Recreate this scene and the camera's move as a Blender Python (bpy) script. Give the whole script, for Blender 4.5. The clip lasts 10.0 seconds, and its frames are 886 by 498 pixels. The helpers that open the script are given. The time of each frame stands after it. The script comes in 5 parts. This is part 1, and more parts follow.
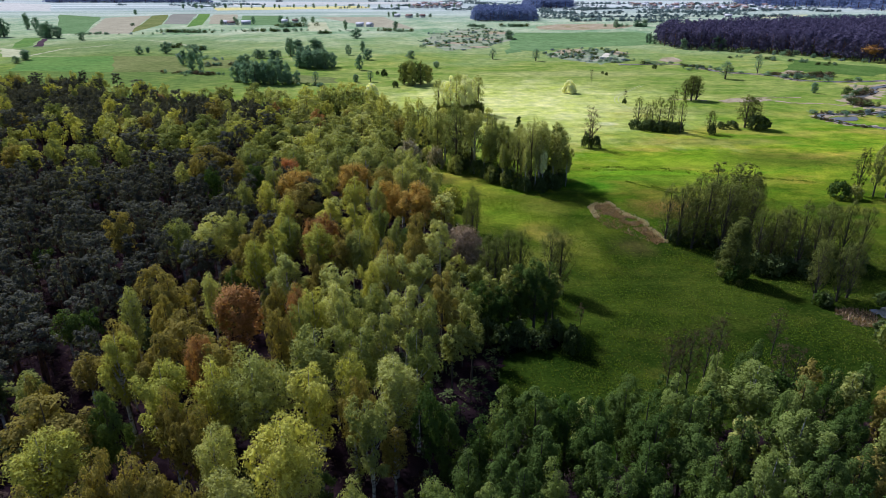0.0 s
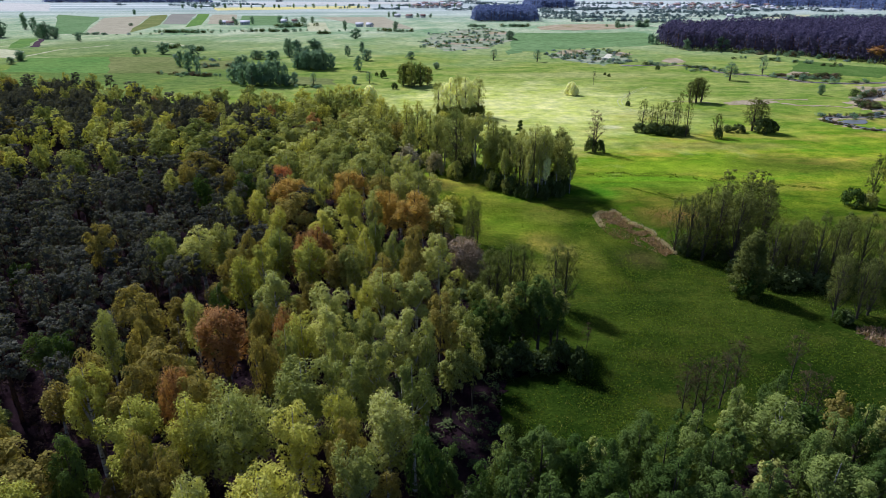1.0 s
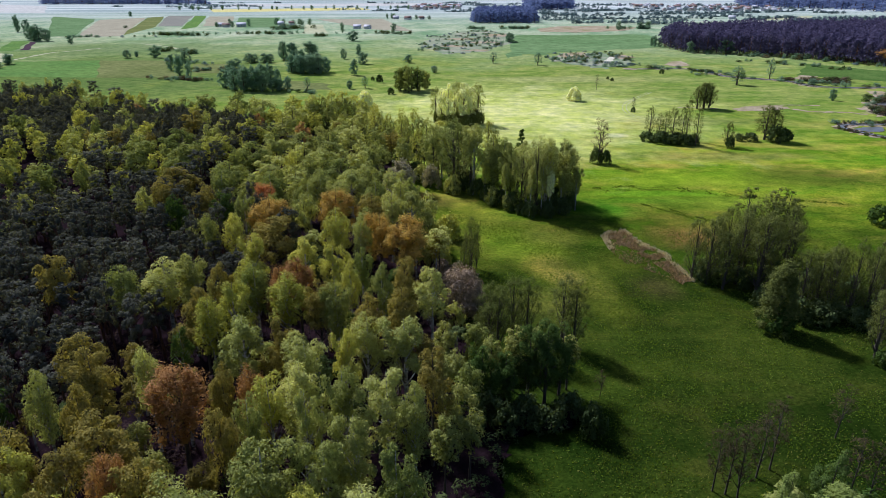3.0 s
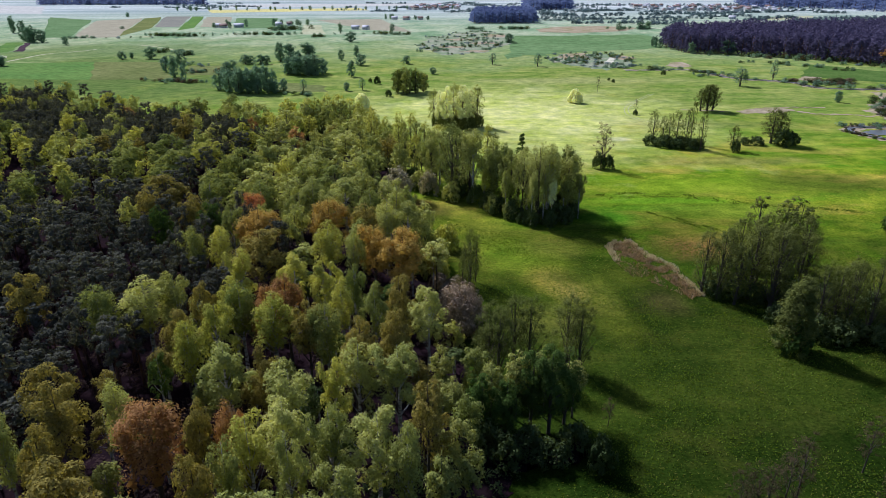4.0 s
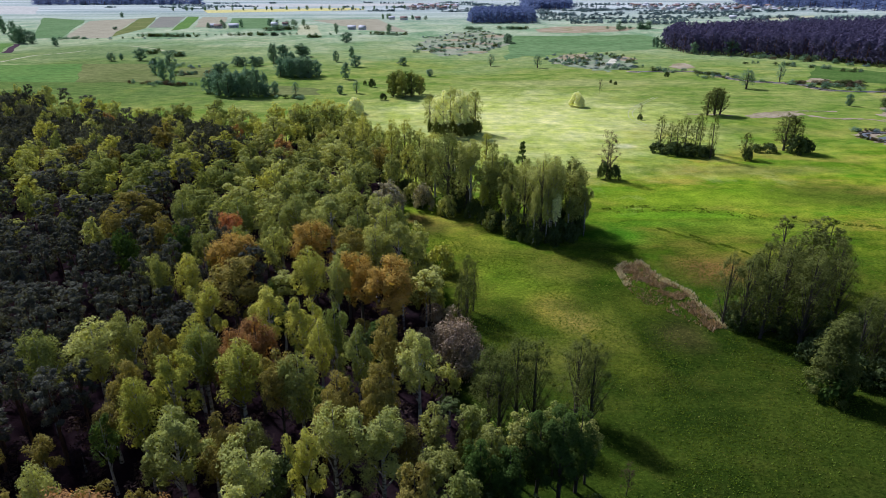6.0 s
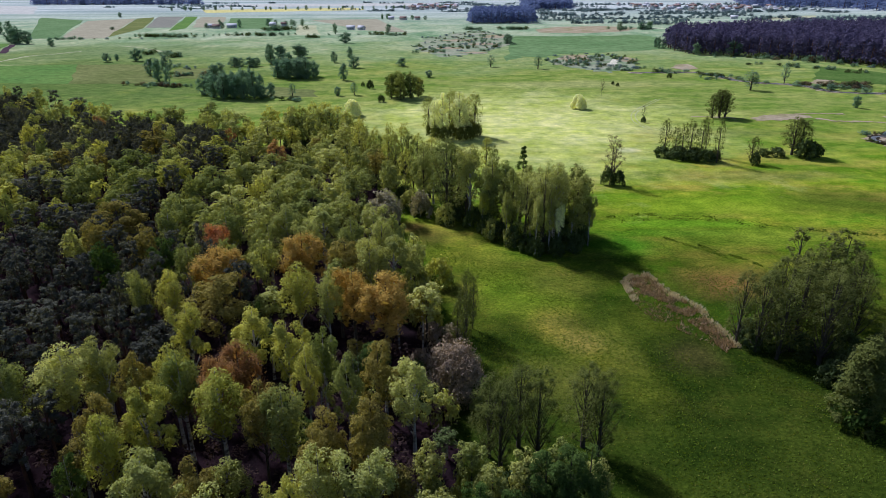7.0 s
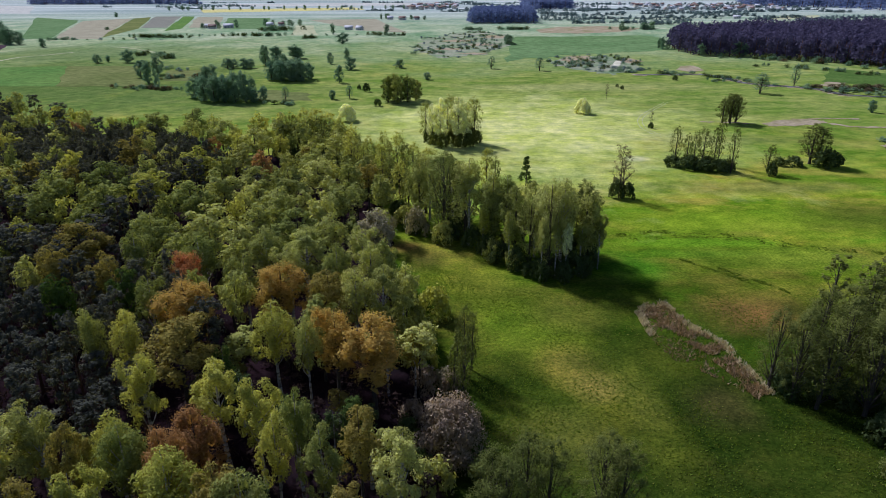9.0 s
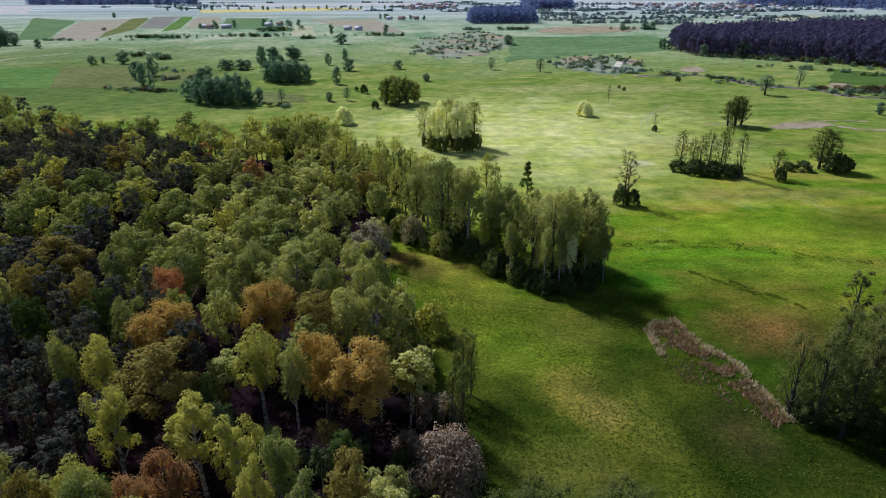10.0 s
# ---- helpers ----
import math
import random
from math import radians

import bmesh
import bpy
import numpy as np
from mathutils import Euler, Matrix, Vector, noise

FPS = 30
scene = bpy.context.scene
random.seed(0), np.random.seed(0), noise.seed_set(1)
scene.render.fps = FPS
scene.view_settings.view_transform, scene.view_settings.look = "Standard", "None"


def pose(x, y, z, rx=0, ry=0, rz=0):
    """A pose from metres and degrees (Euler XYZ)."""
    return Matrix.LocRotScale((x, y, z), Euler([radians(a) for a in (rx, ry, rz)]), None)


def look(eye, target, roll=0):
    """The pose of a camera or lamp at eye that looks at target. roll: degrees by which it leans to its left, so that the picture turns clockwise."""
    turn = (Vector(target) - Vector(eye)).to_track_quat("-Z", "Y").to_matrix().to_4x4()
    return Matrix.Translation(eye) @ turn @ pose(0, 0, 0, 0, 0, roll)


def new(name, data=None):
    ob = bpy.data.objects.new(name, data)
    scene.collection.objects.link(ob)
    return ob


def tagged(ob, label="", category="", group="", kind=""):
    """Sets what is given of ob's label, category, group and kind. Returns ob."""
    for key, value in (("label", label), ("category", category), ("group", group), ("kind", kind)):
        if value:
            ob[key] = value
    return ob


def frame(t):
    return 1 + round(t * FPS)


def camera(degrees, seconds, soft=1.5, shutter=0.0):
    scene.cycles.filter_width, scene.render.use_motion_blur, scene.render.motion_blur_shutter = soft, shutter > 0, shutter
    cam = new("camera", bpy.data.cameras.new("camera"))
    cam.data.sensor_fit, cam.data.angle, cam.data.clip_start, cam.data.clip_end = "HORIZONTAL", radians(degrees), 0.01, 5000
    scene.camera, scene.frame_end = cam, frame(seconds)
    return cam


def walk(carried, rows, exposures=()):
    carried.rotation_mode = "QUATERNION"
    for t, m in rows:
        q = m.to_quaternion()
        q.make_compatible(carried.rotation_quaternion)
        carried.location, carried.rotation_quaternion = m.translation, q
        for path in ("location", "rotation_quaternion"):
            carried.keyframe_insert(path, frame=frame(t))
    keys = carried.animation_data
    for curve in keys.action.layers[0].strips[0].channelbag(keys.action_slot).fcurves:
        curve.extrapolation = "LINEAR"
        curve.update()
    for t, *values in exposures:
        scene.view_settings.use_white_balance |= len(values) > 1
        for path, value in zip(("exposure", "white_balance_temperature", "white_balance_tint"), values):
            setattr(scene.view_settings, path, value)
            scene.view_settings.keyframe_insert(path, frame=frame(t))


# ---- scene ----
cam = camera(69.2, 10.0, soft=0.7)
METRES, EYE, TILT, LEAN, TURN = 72.0, 60.0, -22.4, 0.0, 0.0
ROWS = [
    (0.0, 0.0, 0.0, 0.0, -0.0, 0.0, 0.0),
    (0.5, 0.0026, 0.0474, 0.0203, 0.02, -0.02, -0.02),
    (1.0, 0.0043, 0.0942, 0.0397, 0.04, -0.01, -0.02),
    (1.5, 0.0069, 0.1405, 0.0597, 0.01, 0.03, 0.03),
    (2.0, 0.0105, 0.1866, 0.0796, 0.0, 0.06, 0.03),
    (2.5, 0.0135, 0.234, 0.0994, 0.01, 0.08, 0.02),
    (4.0, 0.0218, 0.373, 0.1576, -0.05, 0.11, 0.12),
    (4.5, 0.0241, 0.4192, 0.1761, -0.1, 0.11, 0.16),
    (5.0, 0.0271, 0.4621, 0.1935, -0.13, 0.08, 0.2),
    (5.5, 0.0308, 0.5079, 0.2123, -0.16, 0.08, 0.22),
    (7.0, 0.0404, 0.6469, 0.2686, -0.18, 0.07, 0.22),
    (7.5, 0.0436, 0.6926, 0.2877, -0.18, 0.06, 0.25),
    (8.0, 0.0465, 0.7384, 0.3065, -0.18, 0.06, 0.22),
    (8.5, 0.049, 0.784, 0.3254, -0.17, 0.05, 0.23),
    (9.0, 0.0519, 0.8302, 0.3443, -0.18, 0.03, 0.23),
    (9.5, 0.0548, 0.8767, 0.3626, -0.19, 0.05, 0.26),
    (10.0, 0.0579, 0.9226, 0.3812, -0.19, 0.03, 0.27),
]
walk(cam, [(t, pose(0, 0, EYE, TILT, LEAN, TURN) @ pose(METRES * x, METRES * y, METRES * z, 90 + pitch, roll, yaw)) for t, x, y, z, yaw, pitch, roll in ROWS],
     exposures=[(0.0, 0.0, 5250, 24), (6.5, -0.16, 5250, 24), (10.0, -0.35, 5250, 24)])

# ---- world and sun ----
SUN_AZ, SUN_EL = 40.0, 43.0  # degrees left of straight ahead, and above the horizon
world = bpy.data.worlds.new("world")
scene.world = world
world.use_nodes = True
wn = world.node_tree
sky = wn.nodes.new("ShaderNodeTexSky")
sky.sky_type, sky.sun_disc = "NISHITA", False
sky.sun_elevation, sky.sun_rotation = radians(SUN_EL), radians(-SUN_AZ)
wn.links.new(sky.outputs[0], wn.nodes["Background"].inputs[0])
wn.nodes["Background"].inputs[1].default_value = 0.07
sun = new("sun", bpy.data.lights.new("sun", "SUN"))
sun.data.energy, sun.data.angle, sun.data.color = 5.2, radians(6.0), (1.0, 0.94, 0.82)
sun.matrix_world = look((0, 0, 0), (math.sin(radians(SUN_AZ)) * math.cos(radians(SUN_EL)), -math.cos(radians(SUN_AZ)) * math.cos(radians(SUN_EL)), -math.sin(radians(SUN_EL))))


# ---- materials ----
def material(name, rough=0.8, spec=0.2):
    m = bpy.data.materials.new(name)
    m.use_nodes = True
    b = m.node_tree.nodes["Principled BSDF"]
    b.inputs["Roughness"].default_value = rough
    b.inputs["Specular IOR Level"].default_value = spec
    return m, m.node_tree, b


def node(nt, kind, **values):
    n = nt.nodes.new(kind)
    for key, value in values.items():
        n.inputs[key].default_value = value
    return n


def mix(nt, fac, a, b, blend="MIX"):
    """Mixes two colours; each of fac, a, b is a socket or a value."""
    n = nt.nodes.new("ShaderNodeMix")
    n.data_type, n.blend_type = "RGBA", blend
    for i, v in ((0, fac), (6, a), (7, b)):
        if isinstance(v, bpy.types.NodeSocket):
            nt.links.new(v, n.inputs[i])
        elif i == 0:
            n.inputs[i].default_value = v
        else:
            n.inputs[i].default_value = (*v, 1)
    return n.outputs[2]


def maths(nt, op, a, b=0.0, clamp=False):
    n = nt.nodes.new("ShaderNodeMath")
    n.operation, n.use_clamp = op, clamp
    for i, v in ((0, a), (1, b)):
        if isinstance(v, bpy.types.NodeSocket):
            nt.links.new(v, n.inputs[i])
        else:
            n.inputs[i].default_value = v
    return n.outputs[0]


def place(nt):
    return nt.nodes.new("ShaderNodeNewGeometry").outputs["Position"]


def grain(nt, where, scale, detail=4.0, rough=0.6, stretch=None):
    if stretch:
        s = nt.nodes.new("ShaderNodeVectorMath")
        s.operation = "MULTIPLY"
        nt.links.new(where, s.inputs[0])
        s.inputs[1].default_value = stretch
        where = s.outputs[0]
    n = node(nt, "ShaderNodeTexNoise", Scale=scale, Detail=detail, Roughness=rough)
    nt.links.new(where, n.inputs["Vector"])
    return n.outputs["Fac"]


def span(nt, value, lo, hi):
    n = nt.nodes.new("ShaderNodeMapRange")
    nt.links.new(value, n.inputs[0])
    n.inputs[1].default_value, n.inputs[2].default_value = lo, hi
    return n.outputs[0]


def relief(nt, b, height, strength, distance):
    n = nt.nodes.new("ShaderNodeBump")
    n.inputs["Strength"].default_value, n.inputs["Distance"].default_value = strength, distance
    nt.links.new(height, n.inputs["Height"])
    nt.links.new(n.outputs[0], b.inputs["Normal"])


def leaf_material(name, dark, light, through_light=0.28, spread=0.6, gloss=0.0, glow=(1.5, 1.42, 0.5)):
    """Leaves: a tint for each tree, and a little for each spray; some light passes through."""
    m, nt, b = material(name, 0.55, gloss)
    info = nt.nodes.new("ShaderNodeObjectInfo")
    att = nt.nodes.new("ShaderNodeAttribute")
    att.attribute_name = "tint"
    geo = nt.nodes.new("ShaderNodeNewGeometry")
    tree = maths(nt, "FRACT", maths(nt, "ADD", info.outputs["Random"], att.outputs["Fac"]))
    col = mix(nt, tree, dark, light)
    col = mix(nt, geo.outputs["Random Per Island"], col, mix(nt, 1.0, col, (1 + spread, 1 + spread, 1 + spread * 0.6), "MULTIPLY"))
    nt.links.new(col, b.inputs["Base Color"])
    t = nt.nodes.new("ShaderNodeBsdfTranslucent")
    nt.links.new(mix(nt, 1.0, col, glow, "MULTIPLY"), t.inputs[0])
    s = nt.nodes.new("ShaderNodeMixShader")
    s.inputs[0].default_value = through_light
    nt.links.new(b.outputs[0], s.inputs[1])
    nt.links.new(t.outputs[0], s.inputs[2])
    nt.links.new(s.outputs[0], nt.nodes["Material Output"].inputs[0])
    return m


def soil_material(name, a, b_, scale, rough=0.95, stretch=None, bump=0.3, fine=0.0):
    """Ground cover in two colours, mottled at two scales."""
    m, nt, b = material(name, rough, 0.0)
    p = place(nt)
    big = grain(nt, p, scale, 5, 0.6, stretch)
    small = grain(nt, p, max(scale * 9, fine), 3, 0.7, stretch)
    col = mix(nt, span(nt, big, 0.35, 0.65), a, b_)
    col = mix(nt, span(nt, small, 0.3, 0.7), mix(nt, 1.0, col, (0.7, 0.7, 0.7), "MULTIPLY"), mix(nt, 1.0, col, (1.25, 1.25, 1.25), "MULTIPLY"))
    nt.links.new(col, b.inputs["Base Color"])
    relief(nt, b, small, bump, 0.3)
    return m


def bark_material(name, a, b_, scale, stretch):
    m, nt, b = material(name, 0.85, 0.15)
    p = place(nt)
    col = mix(nt, span(nt, grain(nt, p, scale, 3, 0.6, stretch), 0.45, 0.62), a, b_)
    nt.links.new(col, b.inputs["Base Color"])
    return m


LEAF = {
    "sage": leaf_material("birch leaves", (0.26, 0.282, 0.088), (0.39, 0.396, 0.132)),
    "yellow": leaf_material("young birch leaves", (0.29, 0.3, 0.06), (0.42, 0.41, 0.095)),
    "green": leaf_material("broadleaf green", (0.165, 0.196, 0.055), (0.278, 0.286, 0.088)),
    "fresh": leaf_material("mid-green leaves", (0.1, 0.145, 0.036), (0.17, 0.21, 0.058)),
    "deep": leaf_material("deep green leaves", (0.046, 0.08, 0.018), (0.082, 0.12, 0.032)),
    "olive": leaf_material("olive leaves", (0.175, 0.15, 0.041), (0.265, 0.225, 0.06)),
    "orange": leaf_material("copper leaves", (0.32, 0.216, 0.056), (0.42, 0.296, 0.076)),
    "red": leaf_material("red buds", (0.36, 0.16, 0.07), (0.45, 0.21, 0.09)),
    "brown": leaf_material("brown buds", (0.25, 0.14, 0.06), (0.325, 0.188, 0.08)),
    "pine": leaf_material("pine needles", (0.05, 0.053, 0.047), (0.094, 0.096, 0.08), 0.25, 0.8, 0.0),
    "pale": leaf_material("willow leaves", (0.56, 0.58, 0.37), (0.7, 0.71, 0.49)),
    "twig": leaf_material("bare twigs", (0.22, 0.168, 0.122), (0.3, 0.232, 0.17), 0.1),
    "beige": leaf_material("pale bare twigs", (0.24, 0.215, 0.15), (0.32, 0.29, 0.2), 0.2),
    "dusk": leaf_material("dark bare twigs", (0.05, 0.038, 0.022), (0.07, 0.054, 0.03), 0.1, 0.2, 0.0),
    "shrub": leaf_material("dark shrub leaves", (0.052, 0.076, 0.03), (0.09, 0.118, 0.046)),
    "reed": leaf_material("dead reeds", (0.13, 0.1, 0.06), (0.34, 0.24, 0.17), 0.2, 0.7, 0.0),
    "straw": leaf_material("pale straw", (0.42, 0.36, 0.25), (0.52, 0.46, 0.33), 0.2, 0.4, 0.0),
    "blade": leaf_material("meadow grass blades", (0.07, 0.115, 0.014), (0.14, 0.19, 0.026), 0.45, 0.4),
    "hay": leaf_material("dry grass blades", (0.12, 0.135, 0.024), (0.2, 0.2, 0.05), 0.35, 0.4),
    # undergrowth brown with the purple forest shade mixed into it
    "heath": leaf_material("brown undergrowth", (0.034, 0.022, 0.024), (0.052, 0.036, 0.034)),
    "thicket": leaf_material("brown willow thicket", (0.085, 0.07, 0.045), (0.13, 0.105, 0.07)),
    "alder": leaf_material("alder leaves", (0.085, 0.102, 0.028), (0.13, 0.145, 0.04)),
    # far foliage: haze is put into these four tints, paler, bluer and softer
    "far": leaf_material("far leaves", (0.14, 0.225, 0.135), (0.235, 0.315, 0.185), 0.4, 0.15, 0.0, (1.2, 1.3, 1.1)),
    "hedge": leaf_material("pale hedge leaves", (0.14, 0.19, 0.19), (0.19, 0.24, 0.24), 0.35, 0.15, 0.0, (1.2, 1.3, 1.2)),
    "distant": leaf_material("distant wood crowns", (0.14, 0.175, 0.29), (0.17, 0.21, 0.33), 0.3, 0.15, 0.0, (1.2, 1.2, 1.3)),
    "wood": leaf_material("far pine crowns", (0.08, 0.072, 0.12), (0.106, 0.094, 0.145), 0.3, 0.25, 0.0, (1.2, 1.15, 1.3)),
}
BARK = {
    "birch": bark_material("birch bark", (0.55, 0.53, 0.48), (0.06, 0.05, 0.045), 1.2, (1, 1, 3)),
    "grey": bark_material("grey bark", (0.1, 0.085, 0.065), (0.06, 0.05, 0.04), 3.0, (3, 3, 0.5)),
    "pine": bark_material("pine bark", (0.16, 0.085, 0.05), (0.07, 0.045, 0.035), 2.0, (3, 3, 0.6)),
}
# litter made near black and purplish: the shade under the crowns is painted in
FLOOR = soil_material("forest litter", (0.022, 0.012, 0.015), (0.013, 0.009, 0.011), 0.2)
SOIL = {
    "plough": soil_material("ploughed soil", (0.33, 0.305, 0.2), (0.42, 0.385, 0.26), 0.05),
    "green": soil_material("green corn", (0.13, 0.22, 0.085), (0.17, 0.26, 0.11), 0.02),
    "bright": soil_material("bright young corn", (0.11, 0.21, 0.05), (0.15, 0.25, 0.06), 0.02),
    "grey": soil_material("fallow soil", (0.23, 0.23, 0.18), (0.28, 0.27, 0.21), 0.03),
    "pale": soil_material("pale stubble", (0.42, 0.43, 0.24), (0.5, 0.5, 0.3), 0.02),
    "cream": soil_material("bleached field", (0.5, 0.5, 0.43), (0.58, 0.57, 0.49), 0.01),
    "rape": soil_material("flowering rape", (0.6, 0.55, 0.18), (0.66, 0.6, 0.25), 0.02),
    "purple": soil_material("dark tilled soil", (0.075, 0.05, 0.06), (0.1, 0.065, 0.075), 0.05),
    "dull": soil_material("rough pasture", (0.12, 0.21, 0.075), (0.18, 0.28, 0.11), 0.012),
    "khaki": soil_material("olive pasture", (0.145, 0.175, 0.052), (0.2, 0.22, 0.075), 0.02),
    "tan": soil_material("dry reed bank", (0.27, 0.24, 0.11), (0.46, 0.37, 0.26), 0.06),
    "lush": soil_material("lush bank grass", (0.075, 0.14, 0.028), (0.11, 0.18, 0.04), 0.05),
    "marsh": soil_material("reedy marsh", (0.2, 0.28, 0.14), (0.38, 0.37, 0.26), 0.035),
    "mud": soil_material("dark wet mud", (0.035, 0.03, 0.022), (0.06, 0.05, 0.035), 0.3),
    "bare": soil_material("bare brown turf", (0.08, 0.065, 0.03), (0.11, 0.085, 0.045), 0.15),
    "sand": soil_material("dry sand", (0.72, 0.68, 0.52), (0.55, 0.53, 0.36), 0.2),
}


# drifts of other grass, and two dark spots of painted shade: centre, half widths, how dense, colour
SPOTS = [
    (-230, 470, 150, 110, 0.75, (0.1, 0.165, 0.045)), (-330, 700, 150, 120, 0.6, (0.12, 0.19, 0.065)), (-255, 560, 130, 90, 0.7, (0.11, 0.17, 0.045)),
    (16, 180, 9, 14, 0.85, (0.145, 0.205, 0.014)), (24, 163, 7, 11, 0.85, (0.19, 0.235, 0.02)), (30, 150, 6, 10, 0.85, (0.17, 0.19, 0.02)), (36, 138, 5, 9, 0.7, (0.12, 0.15, 0.015)),
    (18, 172, 11, 11, 0.75, (0.14, 0.225, 0.012)), (14, 191, 9, 9, 0.6, (0.17, 0.2, 0.022)), (25, 158, 5.5, 7, 0.9, (0.24, 0.215, 0.036)), (29.5, 152, 5.5, 4.5, 0.9, (0.27, 0.235, 0.05)),
    # the dark spot at 40.5, 158 paints shade along the reeds
    (20, 139, 8, 8, 0.6, (0.15, 0.13, 0.035)), (35.5, 150, 4.5, 9, 0.7, (0.2, 0.215, 0.03)), (40.5, 158, 3.5, 12, 0.8, (0.03, 0.05, 0.006)), (47, 147, 7, 9, 0.6, (0.1, 0.085, 0.028)), (-5, 212, 6, 5, 0.8, (0.2, 0.12, 0.04)),
    # painted shade over the nearest corner of the meadow
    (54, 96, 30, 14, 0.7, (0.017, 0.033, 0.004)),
    (76.4, 299, 5.5, 5.0, 1.0, (0.66, 0.62, 0.46)), (20, 142, 8, 14, 0.5, (0.09, 0.14, 0.012)), (28, 120, 14, 14, 0.3, (0.06, 0.1, 0.009)), (40, 158, 9, 10, 0.5, (0.13, 0.165, 0.016)),
    (30, 178, 10, 8, 0.4, (0.15, 0.15, 0.03)),
    (50, 122, 24, 12, 0.4, (0.07, 0.1, 0.012)), (64.5, 177, 12, 11, 0.75, (0.22, 0.125, 0.045)), (0, 205, 6, 8, 0.6, (0.14, 0.11, 0.03)), (85, 230, 50, 13, 0.8, (0.185, 0.3, 0.012)),
    (105, 262, 40, 9, 0.55, (0.24, 0.21, 0.06)), (130, 232, 30, 16, 0.6, (0.06, 0.07, 0.015)), (48, 200, 12, 11, 0.7, (0.06, 0.2, 0.008)), (70, 214, 26, 4, 0.85, (0.17, 0.34, 0.012)), (66, 207, 22, 3, 0.7, (0.08, 0.22, 0.008)), (88, 204, 30, 9, 0.8, (0.19, 0.28, 0.02)), (120, 330, 50, 12, 0.4, (0.27, 0.25, 0.1)), (100, 480, 90, 20, 0.6, (0.36, 0.38, 0.14)),
]


def meadow_material():
    """Meadow: lush and dry swards in drifts, with tufts and faint streaks; cloud shade, sun and haze are painted in."""
    m, nt, b = material("meadow grass", 0.95, 0.0)
    p = place(nt)
    drift = grain(nt, p, 0.012, 6, 0.65, (1, 1.2, 1))
    streak = grain(nt, p, 0.045, 8, 0.72, (0.8, 1.1, 1))
    tuft = grain(nt, p, 0.45, 4, 0.7)
    fine = grain(nt, p, 2.2, 3, 0.7)
    xyz = nt.nodes.new("ShaderNodeSeparateXYZ")
    nt.links.new(p, xyz.inputs[0])
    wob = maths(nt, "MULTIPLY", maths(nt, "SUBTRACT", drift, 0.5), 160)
    # near sward, cloud shade painted in; fresh lime-green belt; open pasture beyond
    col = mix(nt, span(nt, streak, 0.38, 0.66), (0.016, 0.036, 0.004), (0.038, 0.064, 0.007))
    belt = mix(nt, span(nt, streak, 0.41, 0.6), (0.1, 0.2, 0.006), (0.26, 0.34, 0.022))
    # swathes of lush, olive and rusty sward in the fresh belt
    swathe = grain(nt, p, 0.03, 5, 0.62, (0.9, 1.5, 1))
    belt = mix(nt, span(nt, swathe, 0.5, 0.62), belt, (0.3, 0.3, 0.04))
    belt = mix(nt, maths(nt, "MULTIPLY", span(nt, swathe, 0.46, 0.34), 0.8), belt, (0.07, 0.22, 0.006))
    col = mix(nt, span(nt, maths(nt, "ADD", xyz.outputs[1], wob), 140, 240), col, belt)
    open_land = mix(nt, span(nt, streak, 0.4, 0.65), (0.145, 0.24, 0.035), (0.3, 0.35, 0.09))
    col = mix(nt, span(nt, maths(nt, "ADD", xyz.outputs[1], wob), 260, 400), col, open_land)
    # the plain is lightened with distance, a first step of painted haze
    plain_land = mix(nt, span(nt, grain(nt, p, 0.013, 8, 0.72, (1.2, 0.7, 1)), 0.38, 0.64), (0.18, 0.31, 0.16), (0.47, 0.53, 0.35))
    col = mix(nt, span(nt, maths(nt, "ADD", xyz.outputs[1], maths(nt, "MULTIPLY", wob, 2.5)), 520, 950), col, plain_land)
    col = mix(nt, maths(nt, "MULTIPLY", span(nt, tuft, 0.52, 0.75), 0.45), col, mix(nt, 1.0, col, (1.5, 1.15, 1.1), "MULTIPLY"))
    # straw-coloured and worn drifts
    straw = grain(nt, p, 0.025, 8, 0.74, (1.1, 0.9, 1))
    col = mix(nt, maths(nt, "MULTIPLY", span(nt, straw, 0.56, 0.72), 0.55), col, mix(nt, 1.0, col, (2.1, 1.5, 1.6), "MULTIPLY"))
    # furthest out the ground turns pale and bluish: haze painted into its colour
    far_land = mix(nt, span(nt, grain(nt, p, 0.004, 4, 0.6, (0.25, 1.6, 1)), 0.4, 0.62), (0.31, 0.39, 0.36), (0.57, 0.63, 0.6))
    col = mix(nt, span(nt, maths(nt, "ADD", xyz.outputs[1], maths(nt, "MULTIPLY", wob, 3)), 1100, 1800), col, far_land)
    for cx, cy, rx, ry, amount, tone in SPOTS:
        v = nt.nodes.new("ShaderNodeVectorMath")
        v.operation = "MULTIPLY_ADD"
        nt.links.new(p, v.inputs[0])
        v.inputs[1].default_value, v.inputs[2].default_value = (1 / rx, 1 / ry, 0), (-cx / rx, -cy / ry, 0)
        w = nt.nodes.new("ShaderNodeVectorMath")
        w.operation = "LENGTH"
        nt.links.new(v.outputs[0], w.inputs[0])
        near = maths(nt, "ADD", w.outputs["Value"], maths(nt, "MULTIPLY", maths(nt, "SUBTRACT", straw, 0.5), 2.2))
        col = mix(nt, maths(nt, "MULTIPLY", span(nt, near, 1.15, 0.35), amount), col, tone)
    # a broad drift of pale, dry sward, its colour brightened to paint a sunlit pool between cloud shadows
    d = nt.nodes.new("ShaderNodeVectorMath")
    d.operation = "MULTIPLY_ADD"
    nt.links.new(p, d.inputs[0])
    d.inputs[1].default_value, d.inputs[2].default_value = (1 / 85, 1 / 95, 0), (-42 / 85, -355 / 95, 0)
